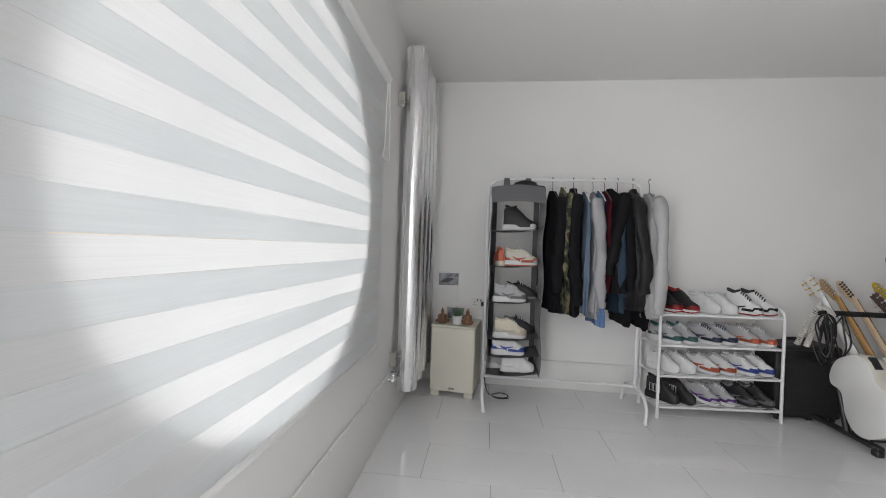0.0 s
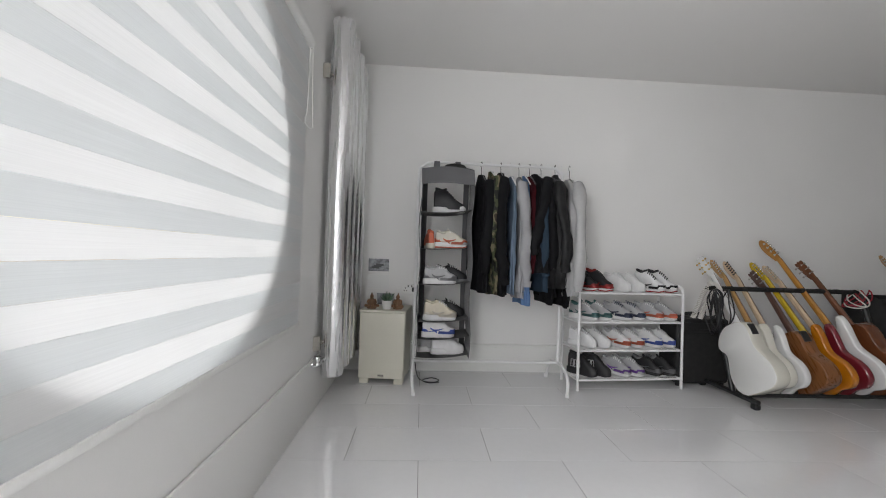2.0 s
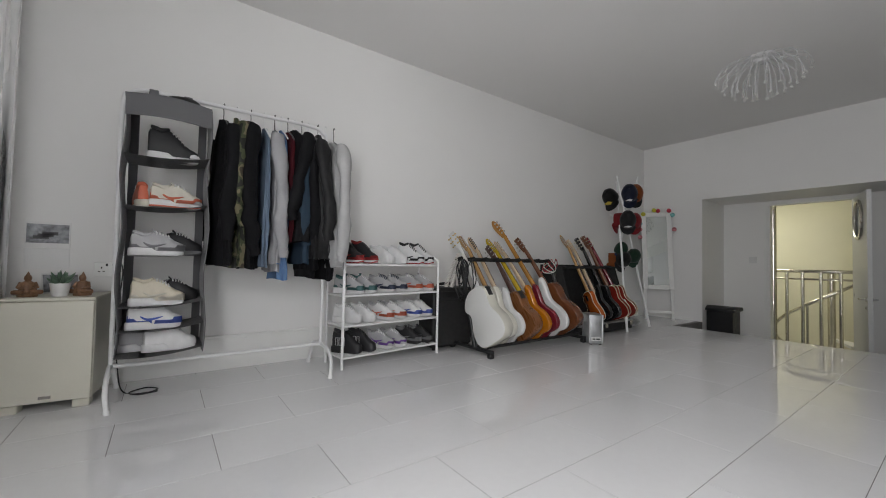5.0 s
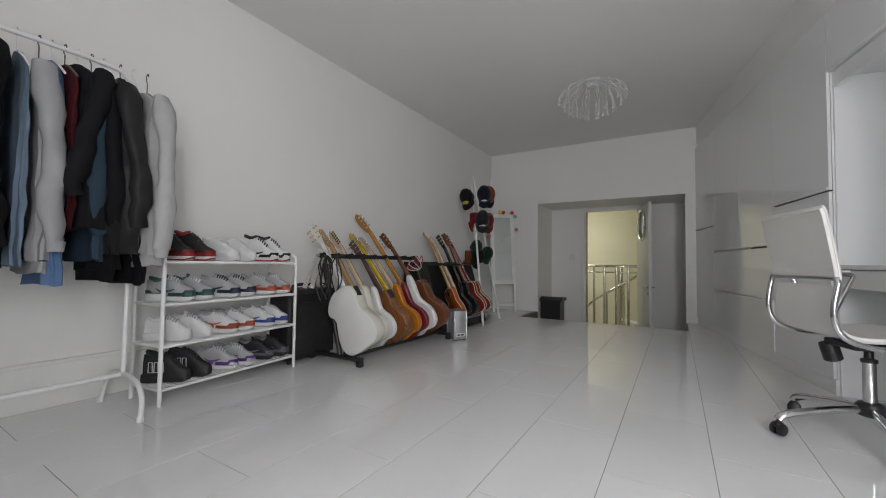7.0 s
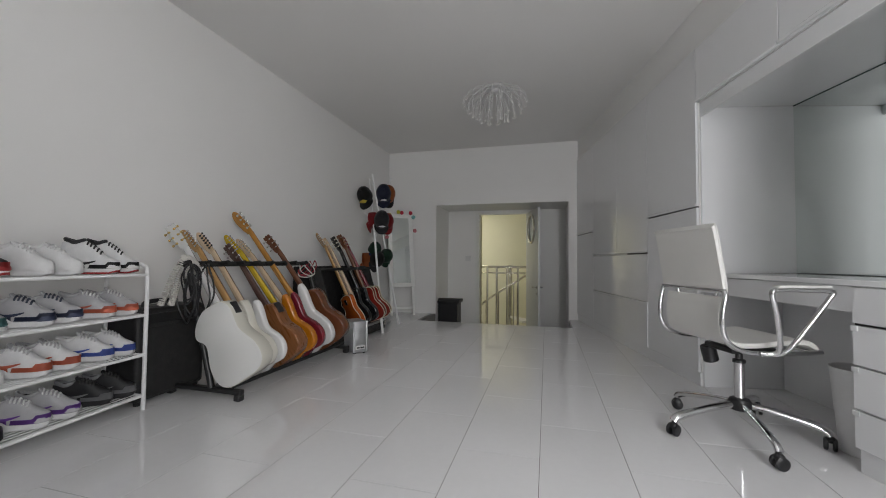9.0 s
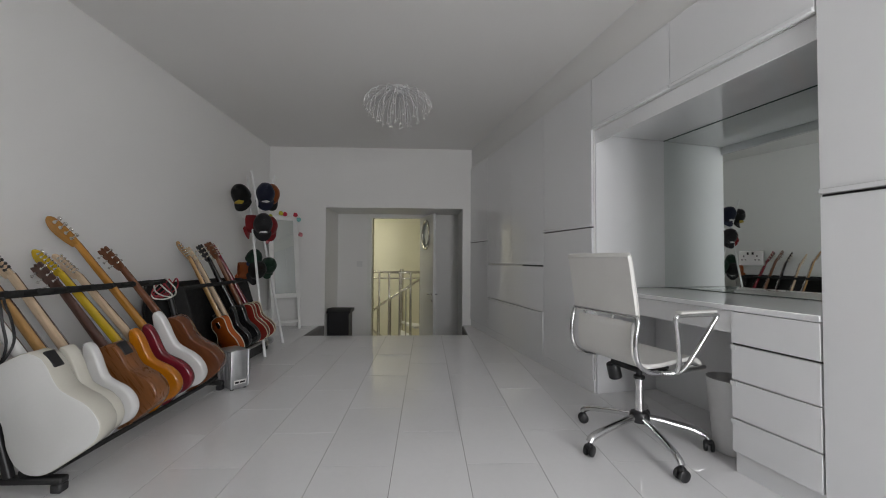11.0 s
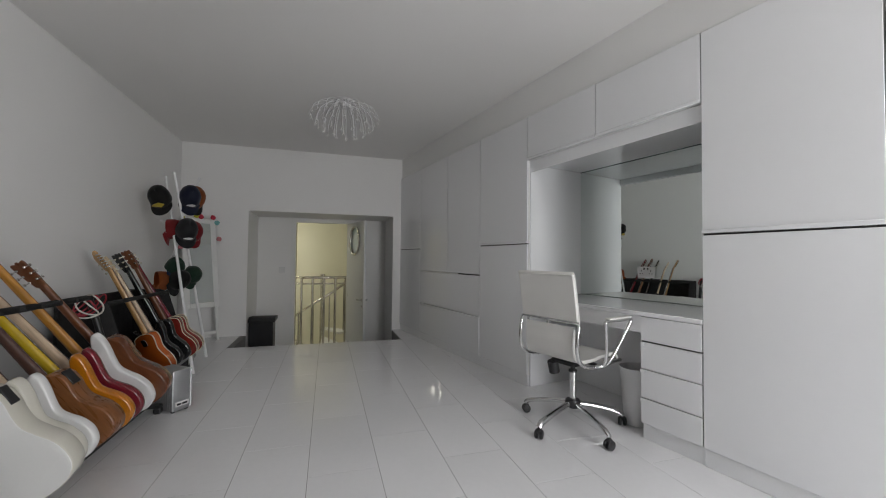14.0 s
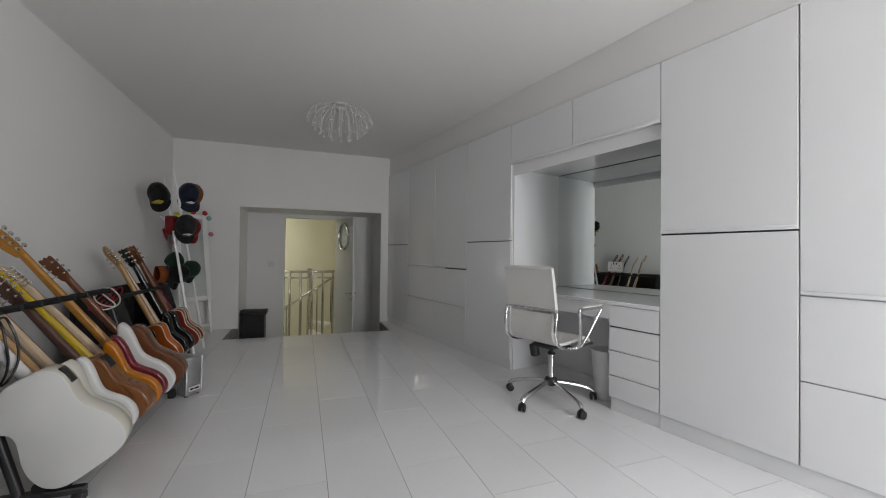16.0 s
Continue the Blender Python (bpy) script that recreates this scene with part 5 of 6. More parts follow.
    if headstyle == "inline":
        out = [(-0.021, 0), (0.021, 0), (0.024, 0.03), (0.028, 0.06), (0.026, 0.12), (0.020, 0.165), (0.004, 0.188), (-0.018, 0.178), (-0.036, 0.15), (-0.044, 0.115), (-0.040, 0.08), (-0.034, 0.04), (-0.030, 0.02)]
        tun = [(0.028, 0.035 + 0.023 * i, 1) for i in range(6)]
    elif headstyle == "bass":
        out = [(-0.023, 0), (0.023, 0), (0.030, 0.03), (0.036, 0.07), (0.034, 0.15), (0.026, 0.20), (0.004, 0.226), (-0.026, 0.212), (-0.046, 0.17), (-0.050, 0.12), (-0.042, 0.06), (-0.032, 0.02)]
        tun = [(0.034, 0.045 + 0.043 * i, 1) for i in range(4)]
    else:
        out = [(-0.021, 0), (0.021, 0), (0.030, 0.03), (0.034, 0.06), (0.037, 0.16), (0.030, 0.182), (0.012, 0.174), (0, 0.186), (-0.012, 0.174), (-0.030, 0.182), (-0.037, 0.16), (-0.034, 0.06), (-0.030, 0.03)]
        tun = [(s * 0.036, 0.05 + 0.045 * i, s) for i in range(3) for s in (-1, 1)]
    b = bm_new()
    slab(b, [(p.x, p.y) for p in smooth_path([(x, z, 0) for x, z in out], 3, True)], -0.008, 0.007, 0.002, tilt)
    hd = part("headstock", b, headmat or neck, nk)
    big = 1.5 if headstyle == "bass" else 1.0
    for x, z, s in tun:
        b = bm_new()
        tube(b, [tilt @ Vector((x - s * 0.012, -0.014, z)), tilt @ Vector((x + s * 0.014 * big, -0.014, z))], 0.0028 * big, 6)
        lathe(b, [(0.0075 * big, 0), (0.0075 * big, 0.009), (0.005, 0.011)], 8, tilt @ Matrix.Translation((x - s * 0.013, -0.009, z)) @ Matrix.Rotation(radians(90), 4, "X"))
        ball(b, tilt @ Vector((x + s * 0.019 * big, -0.014, z)), 0.0085 * big, 8, 6, (1, 0.7, 1.1))
        tube(b, [tilt @ Vector((x - s * 0.013, 0.006, z)), tilt @ Vector((x - s * 0.013, 0.018, z))], 0.003, 6)
        part("tuner", b, tuners, nk)
    for k in range(4 if headstyle == "bass" else 6):
        b = bm_new()
        f = (k - (1.5 if headstyle == "bass" else 2.5)) / 2.5
        tube(b, [(0.024 * f, thick / 2 + 0.016, blen * 0.2), (0.016 * f, yy + 0.0095, z1), tilt @ Vector((0.012 * f, 0.014, 0.10))], 0.0009, 4)
        part("string", b, G_NICKEL, nk)
    return g


GB = (2.70, 0.150)
guitar((2.735, 2.665, 0.150), (2.67, 3.32, 1.135), "horn", G_IVORY, G_IVORY, G_WHITE, G_GOLD, "white acoustic guitar with gold tuners, back outwards", 0.115, 0.37, 0.52, back=G_SATIN, headstyle="three", panel=True, roll=5)
guitar((2.885, *GB), (2.87, 3.40, 1.115), "strat", G_IVORY, G_IVORY, G_MAPLE, G_NICKEL, "cream electric guitar with a maple neck", 0.06, 0.37, 0.47, roll=-8)
guitar((3.00, *GB), (3.00, 3.40, 1.105), "strat", G_WHITE, G_WHITE, G_PALE, M_BLKMET, "white electric guitar with black tuners", 0.05, 0.36, 0.46, roll=-8)
guitar((3.19, *GB), (3.17, 3.33, 1.02), "acoustic", G_BROWN, G_BROWN, G_ROSE, G_NICKEL, "brown acoustic guitar with a dark neck", 0.10, 0.38, 0.45, back=G_BROWN, headstyle="three", panel=True, roll=-8)
guitar((3.365, *GB), (3.255, 3.40, 1.105), "strat", G_MUST, G_MUST, G_YELLOW, G_NICKEL, "amber electric guitar with a yellow neck", 0.055, 0.37, 0.48, roll=-8)
guitar((3.49, *GB), (3.38, 3.40, 1.08), "strat", G_WINE, G_WINE, G_PALE, G_NICKEL, "wine red electric guitar with a pale neck", 0.05, 0.37, 0.49, roll=-8)
guitar((3.625, *GB), (3.43, 3.46, 1.29), "strat", G_WHITE, G_WHITE, G_AMBER, G_NICKEL, "white electric bass with a long amber neck", 0.055, 0.38, 0.56, headstyle="bass", roll=-8)
guitar((3.80, *GB), (3.63, 3.34, 1.125), "acoustic", G_ACOU, G_ACOU, G_MAHOG, G_NICKEL, "reddish brown acoustic guitar with worn edges", 0.10, 0.43, 0.53, back=G_ACOU, headstyle="three", roll=-6)

# the long black stand
stand = thing("guitar_stand", Matrix.Identity(4), "long black padded multi-guitar stand", "guitar stand")
GX0, GX1 = 2.70, 4.05
for x in (GX0, GX1):
    b = bm_new()
    box(b, (x, 3.0, 0.055), (0.045, 0.60, 0.03), bev=0.006)
    fr = part("foot_bar", b, M_BLKMET, stand)
    for y in (2.725, 3.275):
        b = bm_new()
        box(b, (x, y, 0.022), (0.05, 0.05, 0.044), bev=0.008)
        part("rubber_foot", b, M_BLACK, fr)
    b = bm_new()
    tube(b, [(x, 2.94, 0.06), (x, 3.165, 0.86)], 0.021, 10)
    part("upright", b, M_BLKMET, stand)
b = bm_new()
tube(b, [(GX0 - 0.01, 2.87, 0.088), (GX1 + 0.01, 2.87, 0.088)], 0.026, 12)
tube(b, [(GX0 - 0.01, 2.76, 0.092), (GX1 + 0.01, 2.76, 0.092)], 0.014, 10)
part("cradle_rail", b, M_FOAM, stand)
b = bm_new()
tube(b, [(GX0 - 0.06, 3.165, 0.865), (GX1 + 0.01, 3.165, 0.865)], 0.020, 12)
bar = part("neck_rail", b, M_FOAM, stand)
peg = bm_new()
tube(peg, [(0, 0, 0), (0, -0.085, 0.012)], 0.016, 10)
peg_me = mesh_of("neck_peg", peg, M_FOAM)
for i in range(9):
    o = new("neck_peg", peg_me)
    o.parent, o.location = stand, (2.64 + 0.158 * i, 3.165, 0.866)

# leads hung at the end of the stand
M_COIL = mat("white_coiled_lead", (0.62, 0.60, 0.56), 0.5, var=0.1)
lead = thing("coiled_lead", Matrix.Identity(4), "white coiled instrument lead hung over the stand", "cable")
for hang_line in (((2.57, 3.23, 0.60), (2.59, 3.20, 0.70), (2.61, 3.16, 0.82), (2.65, 3.12, 0.905), (2.69, 3.09, 0.87), (2.70, 3.08, 0.80)),
                  ((2.60, 3.18, 0.60), (2.61, 3.16, 0.68), (2.63, 3.13, 0.78), (2.66, 3.10, 0.86), (2.63, 3.13, 0.92))):
    b = bm_new()
    axis = smooth_path(hang_line, 64)
    pts = []
    for i, c in enumerate(axis):
        d = (axis[min(i + 1, len(axis) - 1)] - axis[max(i - 1, 0)]).normalized()
        u = d.orthogonal().normalized()
        a = i * 0.78
        pts.append(c + (u * math.cos(a) + d.cross(u) * math.sin(a)) * 0.0165)
    tube(b, pts, 0.0048, 5)
    part("coil", b, M_COIL, lead)
for k in range(9):
    rs = random.Random(30 + k)
    ld = thing("instrument_lead", Matrix.Identity(4), "black instrument lead looped over the stand", "cable", "leads on the stand")
    b = bm_new()
    x, y, r = 2.65 + rs.uniform(-0.05, 0.06), 3.08 + rs.uniform(-0.07, 0.05), rs.uniform(0.06, 0.16)
    tube(b, smooth_path([(x + 0.012 * math.sin(3 * a + k) + 0.01 * k - 0.03, y + 0.45 * r * math.sin(a), 0.865 - r * 1.25 + r * 1.25 * math.cos(a)) for a in (2 * math.pi * i / 10 for i in range(10))], 4, True), 0.0052, 6, True)
    part("loop", b, M_BLACK, ld)
M_REDC = mat("red_lead", (0.32, 0.015, 0.03), 0.45, var=0.1)
red = thing("red_lead", Matrix.Identity(4), "tangled red and white leads on the stand end", "cable")
for k in range(5):
    rs = random.Random(60 + k)
    b = bm_new()
    c = Vector((4.0 + rs.uniform(-0.05, 0.04), 3.15 + rs.uniform(-0.03, 0.03), 0.83))
    r = rs.uniform(0.05, 0.085)
    tube(b, smooth_path([c + Vector((0.5 * r * math.sin(2 * a + k), r * math.cos(a + k), r * math.sin(a) - 0.02)) for a in (2 * math.pi * i / 9 for i in range(9))], 4, True), 0.0055, 6, True)
    part("coil", b, M_REDC if k < 3 else M_COIL, red)

# amplifier in its black soft case, behind the stand
amp = thing("guitar_amplifier", pose(2.66, 3.36, 0, 0, 0, 3), "black guitar amplifier in vinyl covering against the wall", "amplifier")
b = bm_new()
box(b, (0, 0, 0.305), (0.50, 0.27, 0.565), bev=0.025, seg=3)
bd = part("cabinet", b, M_TOLEX, amp)
b = bm_new()
box(b, (0, -0.139, 0.26), (0.43, 0.008, 0.42), bev=0.003)
part("grille", b, M_FOAM, bd)
b = bm_new()
box(b, (0, -0.139, 0.525), (0.43, 0.010, 0.06), bev=0.003)
part("control_panel", b, M_BLKMET, bd)
for x in (-0.21, 0.21):
    for y in (-0.1, 0.1):
        b = bm_new()
        lathe(b, [(0.018, 0), (0.02, 0.024)], 10, Matrix.Translation((x, y, 0)))
        part("foot", b, M_BLACK, amp)
b = bm_new()
tube(b, smooth_path([(-0.10, 0, 0.586), (-0.09, 0, 0.612), (0, 0, 0.62), (0.09, 0, 0.612), (0.10, 0, 0.586)], 4), 0.010, 8, flat=1.6)
part("handle", b, M_BLACK, amp)

# the open case that serves as a second stand
case = thing("guitar_case_stand", Matrix.Identity(4), "open black guitar case stand with a padded neck rail", "guitar stand")
KX0, KX1, KY0, KY1 = 4.20, 5.36, 2.88, 3.42
b = bm_new()
span(b, (KX0, KY0, 0.02), (KX1, KY1, 0.135), 0.008)
base = part("base", b, M_TOLEX, case)
for x in (KX0 + 0.01, KX1 - 0.012):
    b = bm_new()
    slab(b, [(KY1, 0.135), (KY0 + 0.02, 0.135), (KY0 + 0.09, 0.30), (3.12, 0.80), (3.20, 0.83), (KY1, 0.83)], -0.012, 0.012, 0.004, Matrix.Translation((x, 0, 0)) @ Matrix.Rotation(radians(90), 4, "Z"))
    part("side_panel", b, M_FOAM, case)
b = bm_new()
span(b, (KX0, KY1 + 0.002, 0.02), (KX1, KY1 + 0.03, 0.83), 0.006)
part("lid", b, M_FOAM, case)
b = bm_new()
span(b, (KX0 - 0.004, KY0 - 0.003, 0.118), (KX1 + 0.004, KY0 + 0.02, 0.142), 0.003)
part("metal_edge", b, M_ALU, base)
for x in (4.75, 5.20, 5.32):
    b = bm_new()
    box(b, (x, KY0 - 0.008, 0.10), (0.05, 0.014, 0.06), bev=0.004)
    part("latch", b, M_STEEL, base)
b = bm_new()
tube(b, [(KX0, 3.13, 0.80), (KX1, 3.13, 0.80)], 0.018, 10)
part("neck_rail", b, M_FOAM, case)
for x in (KX0 + 0.06, KX1 - 0.06):
    for y in (KY0 + 0.06, KY1 - 0.06):
        b = bm_new()
        lathe(b, [(0.016, 0), (0.018, 0.02)], 10, Matrix.Translation((x, y, 0)))
        part("foot", b, M_BLACK, case)
KB = (2.885, 0.165)
kw = dict(group="guitars in the case stand")
guitar((4.62, *KB), (4.47, 3.34, 1.215), "single", G_ORANGE, G_ORANGE, G_MAPLE, G_NICKEL, "orange sunburst hollow guitar with cream binding", 0.06, 0.30, 0.37, binding=G_BIND, roll=-32, **kw)
guitar((4.75, *KB), (4.64, 3.36, 1.165), "strat", G_BLK, G_BLK, G_PALE, G_PEARL, "black electric guitar with a pale neck and cream tuners", 0.05, 0.33, 0.42, headstyle="three", roll=-20, **kw)
guitar((4.92, *KB), (4.80, 3.34, 1.195), "single", G_BLK, G_BLK, G_BLK, G_PEARL, "black electric guitar with a black neck", 0.05, 0.34, 0.43, headstyle="three", headmat=G_BLK, roll=-16, **kw)
guitar((5.09, *KB), (4.90, 3.32, 1.225), "single", G_CHERRY, G_CHERRY, G_MAHOG, G_NICKEL, "dark cherry semi-hollow guitar with cream binding", 0.06, 0.34, 0.42, binding=G_BIND, headstyle="three", roll=-8, **kw)
guitar((5.26, *KB), (5.03, 3.36, 1.21), "single", G_CHERRY, G_CHERRY, G_WINE, G_PEARL, "red semi-hollow guitar with cream binding", 0.055, 0.34, 0.42, binding=G_BIND, headstyle="three", roll=-2, **kw)

# flight case and small things on the floor
fc = thing("flight_case", pose(4.125, 2.66, 0, 0, 0, -38), "small aluminium flight case standing upright", "case")
b = bm_new()
box(b, (0, 0, 0.161), (0.14, 0.215, 0.305), bev=0.012, seg=2)
bd = part("shell", b, M_ALU, fc)
for i in range(7):
    b = bm_new()
    box(b, (-0.0705, -0.075 + 0.025 * i, 0.161), (0.004, 0.010, 0.27), bev=0.0015)
    part("rib", b, M_ALU, bd)
b = bm_new()
for x in (-0.068, 0.068):
    tube(b, smooth_path([(x, -0.106, 0.02), (x, -0.106, 0.305), (x, 0.106, 0.305), (x, 0.106, 0.02)], 1), 0.008, 8)
part("edge_trim", b, M_ALU, fc)
for x in (-0.05, 0.05):
    for y in (-0.085, 0.085):
        b = bm_new()
        lathe(b, [(0.013, 0), (0.015, 0.012)], 10, Matrix.Translation((x, y, 0)))
        part("foot", b, M_BLACK, fc)
b = bm_new()
box(b, (0, -0.1112, 0.06), (0.10, 0.006, 0.035), bev=0.002)
pl = part("label_plate", b, M_TRIM, fc, "white label with illegible dark bars")
b = bm_new()
for x, w in ((-0.025, 0.03), (0.018, 0.04)):
    box(b, (x, -0.1149, 0.06), (w, 0.001, 0.014))
part("label_bars", b, M_BLACK, pl, smooth=False)
M_PLUSH = mat("grey_plush", (0.17, 0.17, 0.17), 0.95, var=0.4, vscale=18, bump=0.8, bscale=120, sheen=0.5)
plush = bm_new()
rs = random.Random(8)
for i in range(16):
    z = 0.06 + 0.40 * i / 16
    ball(plush, (rs.uniform(-0.05, 0.05), rs.uniform(-0.05, 0.05), z), rs.uniform(0.06, 0.085), 10, 8)
o = part("soft_bag", plush, M_PLUSH)
o.matrix_world = pose(5.50, 3.30, 0.018)
tagged(o, "crumpled grey soft bag slumped beside the case stand", "bag")
cushion = bm_new()
ball(cushion, (0, 0, 0.06), 0.15, 18, 10, (1.1, 0.8, 0.40))
o = part("floor_cushion", cushion, M_PLUSH)
o.matrix_world = pose(5.62, 3.05, 0.001)
tagged(o, "flattened grey cloth bundle on the tiles", "bag")


# ---- hat stand ----
HATS = {}


def capcloth(col):
    if col not in HATS:
        HATS[col] = mat("cap_cloth", col, 0.85, var=0.12, vscale=12, bump=0.3, bscale=420, sheen=0.25)
    return HATS[col]


def cap(m, col, brimcol, label, badge=None, strap=False, badge_size=(0.05, 0.025), size=1.2):
    t = thing("cap", m @ Matrix.Scale(size, 4), label, "cap", "caps on the hat stand")
    b = bm_new()
    rings, seg = [], 28
    prof = [(0.0, 1.02, 0.0), (0.03, 1.03, 0.0), (0.06, 1.0, 0.0), (0.095, 0.86, 0), (0.12, 0.62, 0), (0.133, 0.34, 0), (0.138, 0.04, 0)]
    for z, k, _ in prof:
        r = []
        for j in range(seg):
            a = 2 * math.pi * j / seg
            d = 1 + 0.012 * math.cos(6 * a)
            r.append(b.verts.new((0.083 * k * d * math.cos(a), 0.098 * k * d * math.sin(a), z + (0.012 * math.sin(a) if z > 0.01 else 0))))
        rings.append(r)
    for p, q in zip(rings, rings[1:]):
        for j in range(seg):
            b.faces.new((p[j], p[(j + 1) % seg], q[(j + 1) % seg], q[j]))
    b.faces.new(rings[-1])
    bmesh.ops.solidify(b, geom=b.faces[:], thickness=0.003)
    cr = part("crown", b, capcloth(col), t)
    b = bm_new()
    n = 14
    g = {}
    for i in range(n + 1):
        a = math.pi * (0.08 + 0.84 * i / n)
        for j in range(5):
            k = j / 4
            x = 0.084 * math.cos(a)
            y = -0.096 * math.sin(a) - k * 0.072 * math.sin(a) ** 0.7
            g[i, j] = b.verts.new((x * (1 + 0.03 * k), y, 0.006 - 0.020 * (x / 0.08) ** 2 * (0.4 + 0.6 * k) - 0.012 * k))
    for i in range(n):
        for j in range(4):
            b.faces.new((g[i, j], g[i + 1, j], g[i + 1, j + 1], g[i, j + 1]))
    bmesh.ops.solidify(b, geom=b.faces[:], thickness=0.004)
    part("brim", b, capcloth(brimcol), t)
    b = bm_new()
    ball(b, (0, 0, 0.139), 0.007, 8, 6)
    part("button", b, capcloth(col), cr)
    if badge:
        b = bm_new()
        w, h = badge_size
        slab(b, [(-w / 2, -h * 0.2), (w * 0.2, -h / 2), (w / 2, h * 0.1), (w * 0.1, h / 2), (-w * 0.3, h * 0.2)], -0.004, 0.004, 0.001, Matrix.Translation((0, -0.0985, 0.055)) @ Matrix.Rotation(radians(-14), 4, "X"))
        part("emblem", b, capcloth(badge), cr, "stitched emblem")
    if strap:
        b = bm_new()
        tube(b, smooth_path([(-0.05, 0.075, 0.0), (-0.04, 0.10, -0.05), (0.0, 0.13, -0.075), (0.04, 0.10, -0.05), (0.05, 0.075, 0.0)], 5), 0.005, 6)
        part("strap", b, capcloth(col), cr)
    return t


hat = thing("hat_stand", Matrix.Identity(4), "white three-legged wooden hat stand crowded with caps", "hat stand")
FEET = ((5.09, 2.80), (5.80, 2.87), (5.45, 3.42))
TOPS = ((5.66, 3.28), (5.36, 3.10), (5.62, 2.94))
for (fx, fy), (tx, ty) in zip(FEET, TOPS):
    b = bm_new()
    tube(b, [(fx, fy, 0.0), (tx, ty, 2.06)], [0.016, 0.012], 12)
    part("leg", b, M_WHITE_MET, hat)
b = bm_new()
lathe(b, [(0.045, 1.33), (0.05, 1.345), (0.05, 1.365), (0.045, 1.38)], 18, Matrix.Translation((5.50, 3.03, 0)))
part("collar", b, M_WHITE_MET, hat)
for x, y, z, dx, dy in ((5.52, 2.98, 1.80, -0.10, -0.06), (5.56, 3.22, 1.80, -0.10, 0.03), (5.50, 3.00, 1.46, -0.10, -0.05), (5.50, 3.18, 1.50, -0.08, 0.05), (5.60, 3.10, 1.00, -0.12, -0.02)):
    b = bm_new()
    tube(b, [(x, y, z), (x + dx, y + dy, z + 0.05)], 0.009, 8)
    part("peg", b, M_WHITE_MET, hat)
# front of each cap looks towards the room; the crowns hang brim down
K_NAVY, K_BLACK, K_RED, K_CHAR, K_GREEN, K_ORANGE, K_WHITE, K_YEL, K_BLUE = (0.012, 0.018, 0.05), (0.012, 0.012, 0.012), (0.30, 0.015, 0.02), (0.028, 0.028, 0.032), (0.018, 0.06, 0.035), (0.38, 0.10, 0.02), (0.7, 0.7, 0.7), (0.5, 0.38, 0.04), (0.03, 0.05, 0.12)


def hang(x, y, z, yaw, tip, lean=0):
    return pose(x, y, z) @ Matrix.Rotation(radians(yaw), 4, "Z") @ Matrix.Rotation(radians(tip), 4, "X") @ Matrix.Rotation(radians(lean), 4, "Y")


cap(hang(5.50, 3.00, 1.80, -62, 68), K_NAVY, K_NAVY, "navy baseball cap with a white winged emblem", K_WHITE, badge_size=(0.07, 0.03))
cap(hang(5.63, 3.00, 1.81, -50, 64), K_ORANGE, K_BLACK, "black and orange cap behind the navy one", K_BLACK)
cap(hang(5.52, 3.27, 1.78, -75, 62, -14), K_BLACK, K_BLACK, "black cap with yellow lettering and a loose strap", K_YEL, True, (0.10, 0.05))
cap(hang(5.50, 3.02, 1.44, -62, 66), K_CHAR, K_CHAR, "charcoal baseball cap with a white emblem", K_WHITE, badge_size=(0.075, 0.025))
cap(hang(5.62, 3.00, 1.43, -55, 66), K_RED, K_RED, "dark red cap tucked behind the charcoal one", size=1.1)
cap(hang(5.52, 3.20, 1.46, -10, 84, 16), K_RED, K_RED, "red baseball cap hanging sideways", size=1.08)
cap(hang(5.50, 3.13, 1.02, -40, 34, 10), K_GREEN, K_BLUE, "dark green cap with a blue peak", K_GREEN, size=1.02)
cap(hang(5.44, 3.26, 0.90, 15, 88, 20), K_ORANGE, K_ORANGE, "orange cap hanging from a low peg", size=1.08)
cap(hang(5.47, 3.09, 0.92, -20, 92, -6), K_BLACK, K_CHAR, "black cap with a small white patch", K_WHITE, size=1.08)
cap(hang(5.57, 2.98, 0.97, -30, 92, -18), K_GREEN, K_GREEN, "dark green cap hanging from a low peg", size=0.98)

# ---- leaning mirror with a garland ----
MM = pose(6.66, 3.13, 0) @ Matrix.Rotation(radians(-52), 4, "Z") @ Matrix.Rotation(radians(-9.0), 4, "X")
lm = thing("leaning_mirror", MM, "tall white-framed mirror leaning on the end wall", "mirror")
MW, Z0, Z1 = 0.44, 0.47, 1.73
b = bm_new()
for x in (-MW / 2 + 0.035, MW / 2 - 0.035):
    box(b, (x, 0, (Z0 + Z1) / 2), (0.07, 0.03, Z1 - Z0), bev=0.005)
for z in (Z0 + 0.035, Z1 - 0.035):
    box(b, (0, 0, z), (MW - 0.142, 0.03, 0.07), bev=0.005)
part("frame", b, M_TRIM, lm)
b = bm_new()
box(b, (0, -0.004, (Z0 + Z1) / 2), (MW - 0.13, 0.008, Z1 - Z0 - 0.13))
part("mirror_glass", b, M_MIRROR, lm, smooth=False)
for x in (-MW / 2 + 0.03, MW / 2 - 0.03):
    b = bm_new()
    box(b, (x, 0.02, Z0 / 2 + 0.012), (0.04, 0.03, Z0 + 0.02), bev=0.004)
    part("leg", b, M_TRIM, lm)
b = bm_new()
box(b, (0, 0.02, 0.12), (MW - 0.1, 0.025, 0.04), bev=0.004)
part("stretcher", b, M_TRIM, lm)
gar = thing("pompom_garland", MM, "string of coloured paper pompoms draped over the mirror", "garland")
